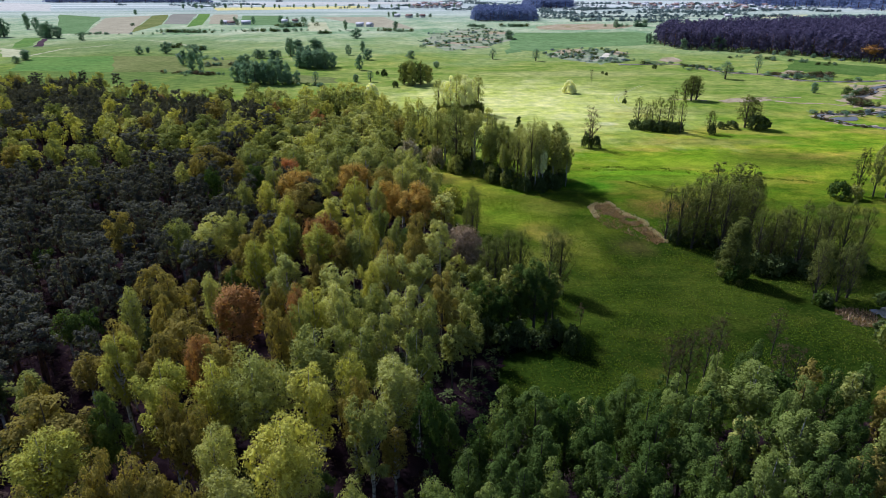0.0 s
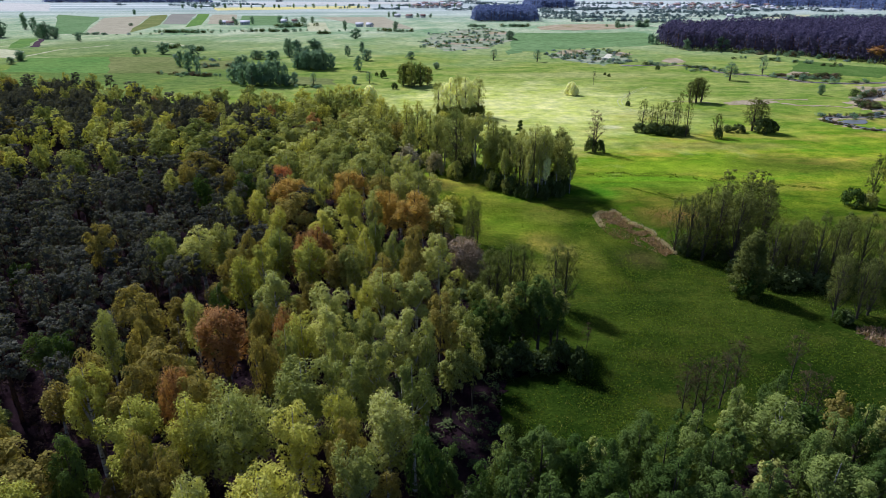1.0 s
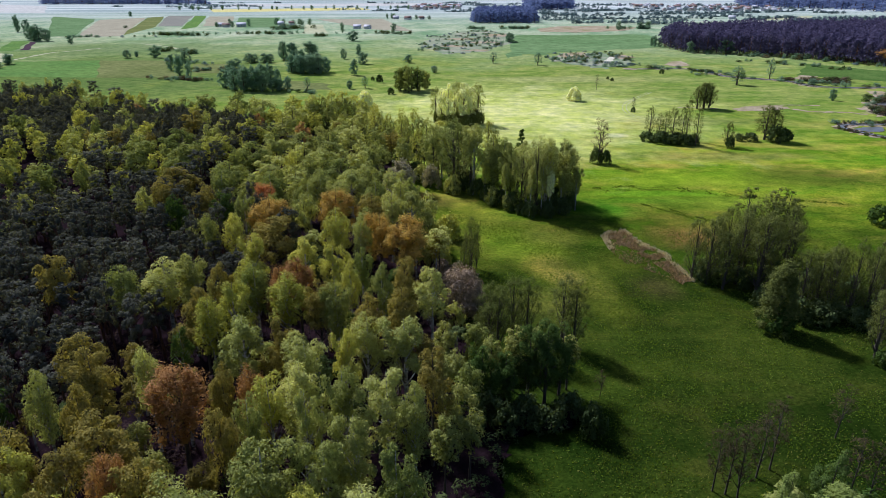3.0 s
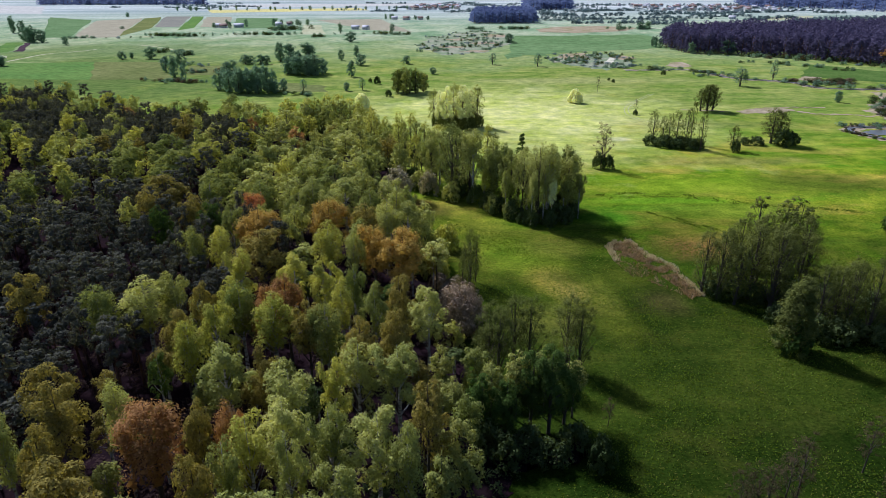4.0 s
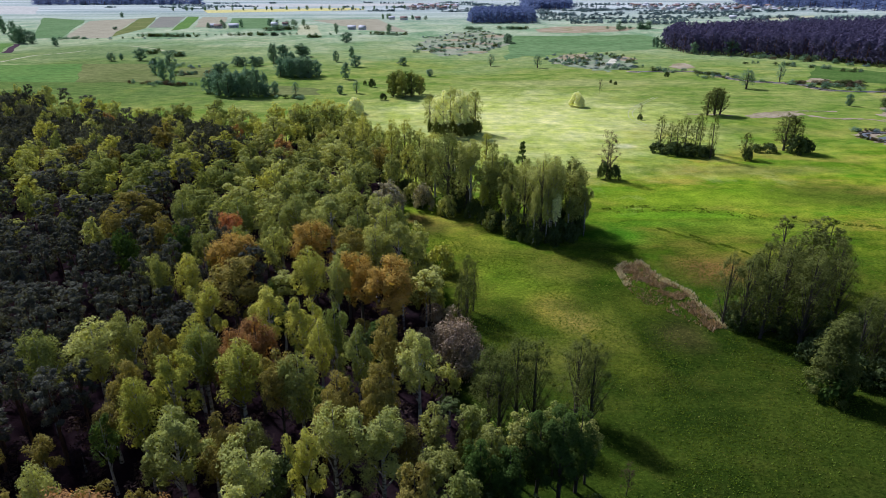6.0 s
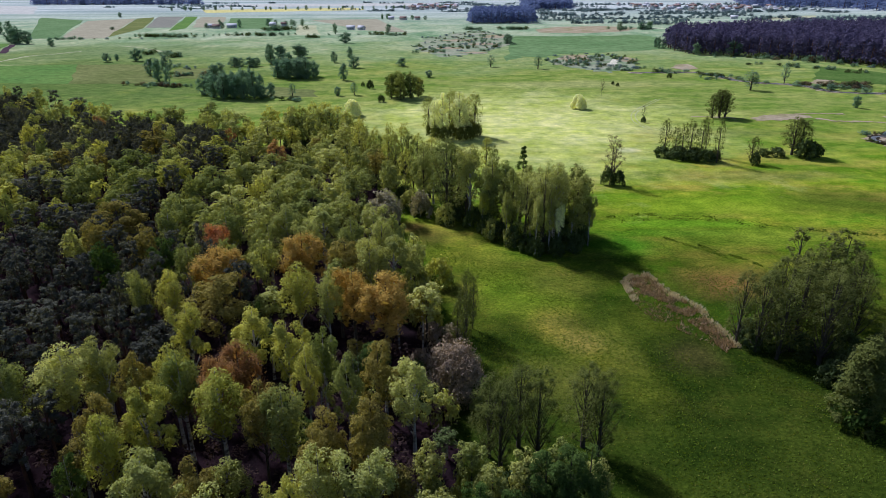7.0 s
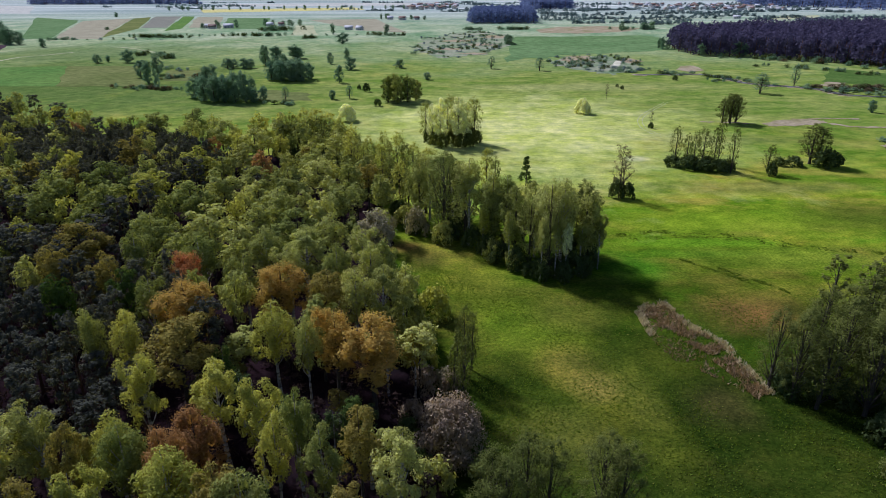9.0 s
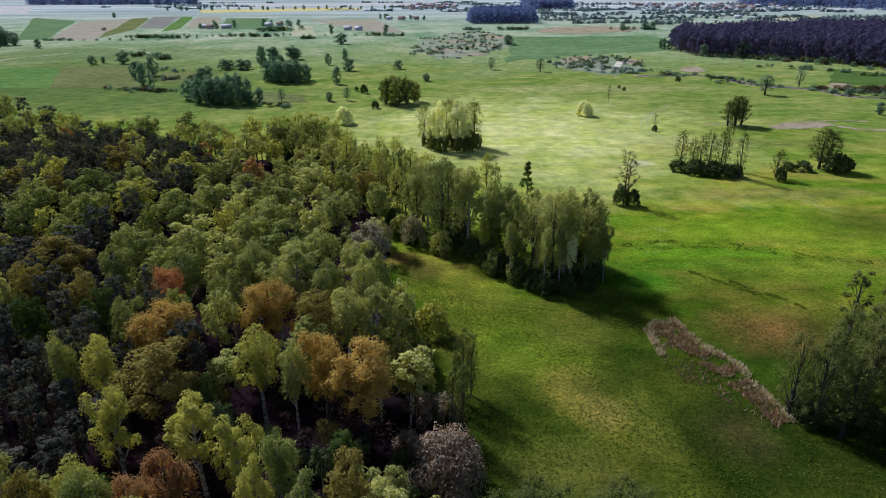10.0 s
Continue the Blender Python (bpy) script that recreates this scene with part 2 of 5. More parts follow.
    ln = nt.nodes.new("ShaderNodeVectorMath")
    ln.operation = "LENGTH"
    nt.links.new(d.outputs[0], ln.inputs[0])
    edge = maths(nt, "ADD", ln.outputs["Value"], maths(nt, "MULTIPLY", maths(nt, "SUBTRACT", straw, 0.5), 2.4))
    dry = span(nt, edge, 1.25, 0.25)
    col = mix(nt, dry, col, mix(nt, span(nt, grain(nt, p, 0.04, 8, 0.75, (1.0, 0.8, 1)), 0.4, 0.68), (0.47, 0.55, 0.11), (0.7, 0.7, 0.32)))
    worn = span(nt, grain(nt, p, 0.07, 6, 0.7), 0.5, 0.68)
    near_land = span(nt, xyz.outputs[1], 230, 190)
    col = mix(nt, maths(nt, "MULTIPLY", maths(nt, "MULTIPLY", worn, near_land), 0.36), col, (0.085, 0.09, 0.017))
    broad = span(nt, grain(nt, p, 0.04, 5, 0.65), 0.36, 0.64)
    uneven = mix(nt, broad, mix(nt, 1.0, col, (0.6, 0.7, 0.68), "MULTIPLY"), mix(nt, 1.0, col, (1.22, 1.14, 1.1), "MULTIPLY"))
    col = mix(nt, near_land, col, uneven)
    clod = span(nt, grain(nt, p, 1.5, 4, 0.8), 0.4, 0.6)
    tussock = mix(nt, clod, mix(nt, 1.0, col, (0.68, 0.72, 0.68), "MULTIPLY"), mix(nt, 1.0, col, (1.35, 1.28, 1.2), "MULTIPLY"))
    col = mix(nt, span(nt, maths(nt, "ADD", xyz.outputs[1], maths(nt, "MULTIPLY", wob, 0.4)), 320, 210), col, tussock)
    mottle = span(nt, grain(nt, p, 0.14, 6, 0.72, (1, 1.15, 1)), 0.32, 0.68)
    col = mix(nt, mottle, mix(nt, 1.0, col, (0.62, 0.68, 0.66), "MULTIPLY"), mix(nt, 1.0, col, (1.45, 1.32, 1.3), "MULTIPLY"))
    shade = span(nt, fine, 0.25, 0.75)
    col = mix(nt, shade, mix(nt, 1.0, col, (0.74, 0.76, 0.72), "MULTIPLY"), mix(nt, 1.0, col, (1.2, 1.18, 1.16), "MULTIPLY"))
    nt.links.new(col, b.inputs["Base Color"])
    relief(nt, b, maths(nt, "ADD", fine, maths(nt, "MULTIPLY", tuft, 2.0)), 0.35, 0.7)
    return m


MEADOW = meadow_material()
WATER, wt, wb = material("river water", 0.28, 0.6)
wb.inputs["Base Color"].default_value = (0.14, 0.14, 0.12, 1)
relief(wt, wb, grain(wt, place(wt), 0.8, 2), 0.05, 0.1)


def plain(name, col, rough=0.8):
    m, nt, b = material(name, rough)
    c = mix(nt, span(nt, grain(nt, place(nt), 0.6, 3), 0.3, 0.7), col, [v * 0.8 for v in col])
    nt.links.new(c, b.inputs["Base Color"])
    return m


WALLS = [plain("white plaster", (0.75, 0.74, 0.7)), plain("cream plaster", (0.66, 0.6, 0.48)), plain("grey plaster", (0.5, 0.5, 0.5))]
ROOFS = [plain("red roof tiles", (0.3, 0.2, 0.17)), plain("grey roof sheet", (0.55, 0.55, 0.57)), plain("brown roof tiles", (0.2, 0.13, 0.1))]
GLASS, gt, gb = material("window glass", 0.08, 0.5)
gb.inputs["Base Color"].default_value = (0.04, 0.05, 0.06, 1)


# ---- mesh helpers ----
def mesh_of(name, verts, faces, mats, slots=None, tint=None):
    """A mesh from arrays; faces is an (n, k) array."""
    me = bpy.data.meshes.new(name)
    v, f = np.asarray(verts, np.float32), np.asarray(faces, np.int32)
    n, k = f.shape
    me.vertices.add(len(v))
    me.vertices.foreach_set("co", v.ravel())
    me.loops.add(n * k)
    me.loops.foreach_set("vertex_index", f.ravel())
    me.polygons.add(n)
    me.polygons.foreach_set("loop_start", np.arange(0, n * k, k, dtype=np.int32))
    for m in mats:
        me.materials.append(m)
    if slots is not None:
        me.polygons.foreach_set("material_index", np.asarray(slots, np.int32))
    if tint is not None:
        me.attributes.new("tint", "FLOAT", "FACE").data.foreach_set("value", np.asarray(tint, np.float32))
    me.update(calc_edges=True)
    return me


def unit(a):
    return a / np.maximum(np.linalg.norm(a, axis=-1, keepdims=True), 1e-6)


def sprays(rng, centres, radii, count, size, droop=0.0, fill=0.55, corners=4, lift=0.25, slim=0.55, crown=None):
    """Leaf sprays round clump centres: kites or triangles that mostly face outwards."""
    c = np.repeat(np.asarray(centres, float), count, axis=0)
    r = np.repeat(np.asarray(radii, float), count, axis=0)
    n = len(c)
    d = unit(rng.normal(size=(n, 3)) + (0, 0, lift))
    p = c + d * r * rng.uniform(fill, 1.0, (n, 1))
    if crown is not None:
        d = unit(0.9 * d + 0.4 * unit((p - crown[0]) / crown[1]))
    nrm = unit(d + 0.4 * rng.normal(size=(n, 3)) + (0, 0, 0.35))
    t = np.cross(nrm, rng.normal(size=(n, 3)))
    t = unit(unit(t) + droop * np.array((0, 0, -1.0)))
    b = unit(np.cross(nrm, t))
    s = size * rng.uniform(0.6, 1.35, (n, 1))
    if corners == 4:
        v = np.stack((p - t * s, p + b * s * slim, p + t * s, p - b * s * slim), 1)
    else:
        v = np.stack((p - t * s * 0.7 - b * s * slim, p - t * s * 0.7 + b * s * slim, p + t * s), 1)
    return v.reshape(-1, 3), np.arange(n * corners).reshape(n, corners)


def tube(points, radii, sides=6):
    """A tapered tube through the points, as quads."""
    pts = [Vector(p) for p in points]
    v, f = [], []
    for i, p in enumerate(pts):
        axis = (pts[min(i + 1, len(pts) - 1)] - pts[max(i - 1, 0)]).normalized()
        a = axis.orthogonal().normalized()
        b = axis.cross(a)
        for k in range(sides):
            w = 2 * math.pi * k / sides
            v.append(p + (a * math.cos(w) + b * math.sin(w)) * radii[i])
        if i:
            for k in range(sides):
                j = (k + 1) % sides
                f.append(((i - 1) * sides + k, (i - 1) * sides + j, i * sides + j, i * sides + k))
    return np.array([tuple(q) for q in v]), np.array(f)


def merged(pieces):
    v, f, n = [], [], 0
    for a, b in pieces:
        v.append(a)
        f.append(b + n)
        n += len(a)
    return np.concatenate(v), np.concatenate(f)


# Each shape: height, crown radius, where the crown starts, clumps, stretch of a clump, droop of the sprays.
SHAPES = {
    "birch": (18.0, 3.5, 0.4, 50, 1.1, 0.45),
    "leafy": (15.0, 3.2, 0.22, 54, 1.0, 0.15),
    "grand": (18.0, 5.4, 0.42, 80, 1.05, 0.5),
    "round": (17.0, 4.2, 0.42, 48, 0.9, 0.1),
    "twiggy": (17.0, 4.2, 0.36, 72, 0.9, 0.0),
    "thin": (15.0, 1.9, 0.3, 26, 1.2, 0.1),
    "bare": (11.0, 1.6, 0.25, 30, 1.3, 0.0),
    "pine": (16.0, 2.5, 0.5, 26, 0.8, -0.3),
    "alder": (15.0, 2.4, 0.18, 54, 1.4, 0.1),
    "cone": (14.0, 3.6, 0.03, 60, 1.1, 0.3),
    "clump": (14.0, 4.2, 0.05, 34, 1.0, 0.15),
    "oval": (14.0, 3.6, 0.04, 40, 1.15, 0.15),
    "conifer": (14.0, 3.0, 0.08, 26, 0.7, 0.5),
}
LOBED = {"birch": (4, 6), "leafy": (4, 6), "grand": (6, 9), "round": (4, 7), "twiggy": (4, 5), "oval": (3, 6)}


def lobed_plan(rng, shape):
    """A crown of several leaders of unequal height, each a dome of leafy clumps on its own limb."""
    h, R, base, count, tall, _ = SHAPES[shape]
    leaders = int(rng.integers(*LOBED[shape]))
    turn = rng.uniform(0, 6.28)
    domes = []
    for k in range(leaders):
        lead = k == 0
        domes.append((turn + 6.28 * k / max(1, leaders - 1) + rng.uniform(-0.4, 0.4), R * (rng.uniform(0, 0.2) if lead else rng.uniform(0.36, 0.56)), h * (0.96 if lead else rng.uniform(0.8, 0.96)), R * (0.62 if lead else rng.uniform(0.44, 0.58))))
    cs, rs = [], []
    for i in range(count):
        bear, off, top, wide = domes[i % leaders]
        q = ((i // leaders) + rng.uniform(0.1, 0.9)) / math.ceil(count / leaders)
        q = q ** (0.62 if base > 0.3 else 0.85)
        s = R * rng.uniform(0.17, 0.31) * (1.25 if leaders < 5 else 1.0)
        z = base * h + (top - s * tall - base * h) * q
        w = wide * (0.6 + 0.4 * q / 0.35 if q < 0.35 else math.sqrt(max(0.0, 1 - ((q - 0.35) / 0.66) ** 2.6)))
        a = i * 2.39996 + rng.uniform(-0.6, 0.6)
        lean = off * (0.55 + 0.45 * q)
        d = max(0.0, w - 0.35 * s) * rng.uniform(0.7, 1.05)
        cs.append((lean * math.cos(bear) + d * math.cos(a), lean * math.sin(bear) + d * math.sin(a), z + rng.uniform(-0.3, 0.3)))
        rs.append((s, s, s * tall))
    return np.array(cs), np.array(rs)


def clump_plan(rng, shape):
    if shape in LOBED:
        return lobed_plan(rng, shape)
    h, R, base, count, tall, _ = SHAPES[shape]
    cs, rs = [], []
    for i in range(count):
        u = (i + 0.5) / count
        z = base + (0.95 - base) * u ** 0.8
        q = (z - base) / (1 - base)
        if shape in ("conifer", "cone"):
            w = (1.0 - q * 0.93) ** (1 if shape == "conifer" else 0.6)
        elif shape == "pine":
            w = math.sqrt(max(0.05, 1 - (q * 0.95) ** 2.2)) * (0.7 + 0.3 * q)
        elif shape == "clump":
            w = math.sqrt(max(0.04, 1 - q ** 2.2))
        else:
            w = max(0.15, math.sin(math.pi * min(1, 0.2 + 0.78 * q))) ** 0.6
        a = i * 2.39996 + rng.uniform(-0.5, 0.5)
        rad = R * w * rng.uniform(0.45, 0.98)
        if q > 0.93:
            rad *= 0.4
        s = R * rng.uniform(0.2, 0.46) * (0.65 + 0.35 * w) * {"alder": 1.3, "pine": 1.05}.get(shape, 1.1)
        cs.append((rad * math.cos(a), rad * math.sin(a), z * h + rng.uniform(-0.9, 0.7)))
        rs.append((s, s, s * tall))
    return np.array(cs), np.array(rs)


def crown_arrays(rng, shape, detail, plan):
    """detail: sprays in all and the size of each; triangles where few."""
    total, size, corners = detail
    h, R, base = SHAPES[shape][:3]
    cs, rs = plan
    fill = {"alder": 0.05, "twiggy": 0.3, "thin": 0.0, "bare": 0.0, "birch": 0.65, "grand": 0.65, "round": 0.7, "leafy": 0.65}.get(shape, 0.4)
    slim = {"bare": 0.07, "birch": 0.4, "grand": 0.4}.get(shape, 0.55)
    middle = ((0, 0, h * (0.5 + base / 2)), (R, R, h * (0.5 - base / 2)))
    far = total == FAR[0]
    outer = sprays(rng, cs, rs * (1.25 if far else 1), max(2, total // len(cs)), size, SHAPES[shape][5], fill, corners, 0.2 if far else 0.85, slim, middle)
    if shape in ("alder", "bare", "thin") or total < 500:
        return outer
    # the inner mass of leaves, which keeps the light out of the crown
    inner = sprays(rng, cs - np.array((0, 0, 0.25)), rs * 0.55, 5, 0.42 * float(rs[:, 0].mean()), 0.2, 0.1, corners, 0.0, 0.6)
    return merged((outer, inner))


def trunk_arrays(rng, shape, plan, limbs, sides=6):
    h, R, base, *_ = SHAPES[shape]
    thick = {"bare": 0.009}.get(shape, 0.017) * h
    bend = rng.uniform(-0.25, 0.25, 2)
    axis = [(bend[0] * math.sin(3 * q), bend[1] * math.sin(2.5 * q), q * h * 0.93) for q in (0, 0.25, 0.5, 0.75, 1)]
    pieces = [tube(axis, [thick * w for w in (1.15, 0.85, 0.62, 0.36, 0.08)], sides)]
    cs = plan[0]
    for i in rng.choice(len(cs), min(limbs, len(cs)), replace=False):
        c = Vector(cs[i])
        z0 = max(0.06 * h, c.z - 0.36 * h) if shape == "alder" else max(0.12 * h, c.z - 0.45 * Vector((c.x, c.y)).length - 0.12 * h)
        q = z0 / (0.93 * h)
        a = Vector((bend[0] * math.sin(3 * q), bend[1] * math.sin(2.5 * q), z0))
        mid = a.lerp(c, 0.55) + Vector((0, 0, -0.04 * h * 0.3))
        w = thick * (1 - q) * (0.3 if shape in ("alder", "thin") else 0.5) + 0.02
        pieces.append(tube([a, mid, c], [w, w * 0.6, w * 0.2], 4))
    return merged(pieces)


NEAR, FILL, MID, BACK, LOW, FAR = (6000, 0.175, 3), (2200, 0.27, 3), (1400, 0.34, 3), (600, 0.48, 3), (500, 0.45, 3), (1000, 0.45, 3)
SPARSE = {"NEAR": (6600, 0.1, 3), "MID": (1800, 0.22, 3), "LOW": (1300, 0.22, 3), "FAR": (500, 0.5, 3)}
NAMES = {"birch": "birch_tree", "round": "broadleaf_tree", "twiggy": "broadleaf_tree", "pine": "pine_tree", "alder": "alder_tree", "conifer": "conifer_tree", "cone": "broadleaf_tree", "clump": "broadleaf_tree", "oval": "broadleaf_tree", "grand": "birch_tree", "leafy": "broadleaf_tree", "bare": "bare_tree", "thin": "alder_tree"}
PROTO = {}


def prototype(shape, level, variant):
    """Crown and trunk meshes of one kind, made once and shared by its trees."""
    key = (shape, level, variant)
    if key not in PROTO:
        rng = np.random.default_rng(1000 + 31 * variant + 7 * len(shape) + ord(shape[0]))
        plan = clump_plan(rng, shape)
        detail = {"NEAR": NEAR, "FILL": FILL, "MID": MID, "BACK": BACK, "LOW": LOW, "FAR": FAR}[level]
        if shape in ("grand", "cone"):
            detail = (int(detail[0] * 1.8), detail[1], detail[2])
        if shape == "leafy" and level == "NEAR":
            detail = (8500, 0.13, 3)
        if shape == "thin":
            detail = (900, 0.22, 3)
        if shape == "twiggy":
            detail = (8000 if level == "NEAR" else 2200, 0.13 if level == "NEAR" else 0.22, 3)
        if shape == "bare":
            detail = (420, 0.45, 3)
        if shape == "alder" and level in SPARSE:
            detail = SPARSE[level]
        if shape == "pine":
            detail = (int(detail[0] * 0.9), detail[1] * 0.74, 3)
        limbs = {"NEAR": 16, "FILL": 9, "MID": 8, "BACK": 3, "LOW": 0, "FAR": 0}[level] + (10 if shape in ("alder", "bare", "thin") and level != "FAR" else 0)
        bark = BARK["birch" if shape in ("birch", "grand") else "pine" if shape == "pine" else "grey"]
        crown = mesh_of("crown", *crown_arrays(rng, shape, detail, plan), [LEAF["green"]])
        trunk = mesh_of("trunk", *trunk_arrays(rng, shape, plan, limbs, 6 if level != "FAR" else 4), [bark])
        PROTO[key] = (crown, trunk)
    return PROTO[key]


TINT_WORDS = {
    "beige": "half-bare beige", "heath": "dark brown", "thicket": "brown half-bare", "fresh": "mid-green", "sage": "grey-green", "yellow": "yellow-green", "green": "fresh green", "olive": "olive-green", "orange": "copper-orange", "red": "rust-red",
    "brown": "brownish half-bare", "pine": "dark blue-green", "pale": "pale silvery green", "alder": "dull green", "far": "dark green", "twig": "bare grey", "dusk": "leafless dark", "shrub": "dark green", "deep": "deep green", "reed": "tan", 
}
SHAPE_WORDS = {"birch": "drooping birch", "round": "round-crowned tree", "twiggy": "round fine-twigged tree", "pine": "Scots pine", "alder": "thin-crowned alder", "conifer": "conifer", "cone": "dense tapering tree", "clump": "leafy tree", "oval": "upright leafy tree", "grand": "big drooping birch", "leafy": "dense bushy tree", "bare": "slender tree", "thin": "spindly alder"}
picker = random.Random(7)


def tree(shape, tint, x, y, h, r, level, where, group):
    """One tree: an empty at the foot of its trunk, with the trunk and the crown."""
    H, R = SHAPES[shape][:2]
    crown, trunk = prototype(shape, level, picker.randrange(4))
    top = tagged(new(NAMES[shape]), f"{TINT_WORDS[tint]} {SHAPE_WORDS[shape]} {where}", "tree", group)
    top.matrix_world = Matrix.Translation((x, y, 0)) @ Matrix.Rotation(picker.uniform(0, 6.28), 4, "Z") @ Matrix.Diagonal((r / R, r / R, h / H, 1))
    c = new("crown", crown)
    c.parent = top
    c.material_slots[0].link = "OBJECT"
    c.material_slots[0].material = LEAF[tint]
    new("trunk", trunk).parent = top
    return top


BUSH = {}


def bush(tint, x, y, h, r, level, where, group="bushes", name="bush"):
    """One bush: a low dome of leafy clumps that reaches the ground."""
    key = (level, picker.randrange(3))
    if key not in BUSH:
        rng = np.random.default_rng(50 + 3 * key[1] + len(level))
        cs, rs = [], []
        for i in range(22):
            q = (i + 0.5) / 22
            a = i * 2.4 + rng.uniform(-0.5, 0.5)
            w = math.sqrt(1 - q ** 2) * rng.uniform(0.45, 0.75)
            s = rng.uniform(0.22, 0.36)
            cs.append((w * math.cos(a), w * math.sin(a), 0.12 + q * 0.68))
            rs.append((s, s, s * 0.85))
        n, size, k = {"NEAR": (1300, 0.07, 4), "MID": (700, 0.11, 3), "FAR": (160, 0.22, 3), "FINE": (6600, 0.03, 3), "BLOOM": (3600, 0.075, 3)}[level]
        v, f = sprays(rng, cs, rs, n // 22, size, 0.1, 0.4, k)
        v[:, 2] = np.maximum(v[:, 2], 0.0)
        BUSH[key] = mesh_of("bush", v, f, [LEAF["green"]])
    ob = tagged(new(name, BUSH[key]), f"{TINT_WORDS.get(tint, 'dark green')} bush {where}", "bush", group)
    ob.material_slots[0].link = "OBJECT"
    ob.material_slots[0].material = LEAF[tint]
    ob.matrix_world = Matrix.Translation((x, y, 0)) @ Matrix.Rotation(picker.uniform(0, 6.28), 4, "Z") @ Matrix.Diagonal((r, r, h, 1))
    return ob


def inside(x, y, poly):
    hit = False
    for (x1, y1), (x2, y2) in zip(poly, poly[1:] + poly[:1]):
        if (y1 > y) != (y2 > y) and x < (x2 - x1) * (y - y1) / (y2 - y1) + x1:
            hit = not hit
    return hit


def scatter(poly, gap, seed, keep=None, taken=(), tries=30000):
    """Random places in the polygon, no two nearer than gap."""
    rnd = random.Random(seed)
    xs, ys = [p[0] for p in poly], [p[1] for p in poly]
    cell, grid, out = gap, {}, []
    for x, y, g in taken:
        grid.setdefault((int(x // cell), int(y // cell)), []).append((x, y, g))
    for _ in range(tries):
        x, y = rnd.uniform(min(xs), max(xs)), rnd.uniform(min(ys), max(ys))
        if not inside(x, y, poly) or (keep and not keep(x, y)):
            continue
        i, j = int(x // cell), int(y // cell)
        if all(math.hypot(x - a, y - b) > (gap + g) / 2 for u in (-2, -1, 0, 1, 2) for w in (-2, -1, 0, 1, 2) for a, b, g in grid.get((i + u, j + w), ())):
            grid.setdefault((i, j), []).append((x, y, gap))
            out.append((x, y))
    return out


def sheet(name, poly, z, mat, label, category, rough_edge=0.0, seed=1, pieces=6):
    """A flat patch of ground cover with an uneven edge."""
    rnd = random.Random(seed)
    pts = []
    for (x1, y1), (x2, y2) in zip(poly, poly[1:] + poly[:1]):
        for k in range(pieces):
            q = k / pieces
            pts.append((x1 + (x2 - x1) * q + rnd.uniform(-1, 1) * rough_edge, y1 + (y2 - y1) * q + rnd.uniform(-1, 1) * rough_edge, z))
    bm = bmesh.new()
    bm.faces.new([bm.verts.new(p) for p in pts])
    bmesh.ops.triangulate(bm, faces=bm.faces[:])
    bmesh.ops.recalc_face_normals(bm, faces=bm.faces[:])
    me = bpy.data.meshes.new(name)
    bm.to_mesh(me)
    bm.free()
    if me.polygons[0].normal.z < 0:
        me.flip_normals()
    me.materials.append(mat)
    return tagged(new(name, me), label, category, "", "structure")


def stuff_trees(name, spots, shapes, level, label):
    """A wood that nobody could count: many trees in one mesh. spots: x, y, height, radius, shape, tint."""
    v, f, s, tn, n = [], [], [], [], 0
    mats, slot = [], {}
    rng = np.random.default_rng(len(spots))
    for x, y, h, r, shape, tint in spots:
        H, R = SHAPES[shape][:2]
        crown, trunk = prototype(shape, level, picker.randrange(4))
        turn = rng.uniform(0, 6.28)
        m = np.array(((math.cos(turn), -math.sin(turn), 0), (math.sin(turn), math.cos(turn), 0), (0, 0, 1)))
        shade = rng.uniform()
        for me, mat in ((crown, LEAF[tint]), (trunk, me_mat(trunk))):
            co = np.empty(len(me.vertices) * 3, np.float32)
            me.vertices.foreach_get("co", co)
            co = (co.reshape(-1, 3) * (r / R, r / R, h / H)) @ m.T + (x, y, 0)
            k = me.polygons[0].loop_total
            ix = np.empty(len(me.loops), np.int32)
            me.loops.foreach_get("vertex_index", ix)
            ix = ix.reshape(-1, k)
            if k == 4:
                ix = np.concatenate((ix[:, (0, 1, 2)], ix[:, (0, 2, 3)]))
            if mat.name not in slot:
                slot[mat.name] = len(mats)
                mats.append(mat)
            v.append(co)
            f.append(ix + n)
            s.append(np.full(len(ix), slot[mat.name]))
            tn.append(np.full(len(ix), shade))
            n += len(co)
    me = mesh_of(name, np.concatenate(v), np.concatenate(f), mats, np.concatenate(s), np.concatenate(tn))
    return tagged(new(name, me), label, "wood", "", "stuff")


def me_mat(me):
    return me.materials[0]


# ---- ground ----
bm = bmesh.new()
bmesh.ops.create_grid(bm, x_segments=12, y_segments=12, size=6500)
me = bpy.data.meshes.new("ground")
bm.to_mesh(me)
bm.free()
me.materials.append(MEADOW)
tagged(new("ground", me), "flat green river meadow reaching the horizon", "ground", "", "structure")

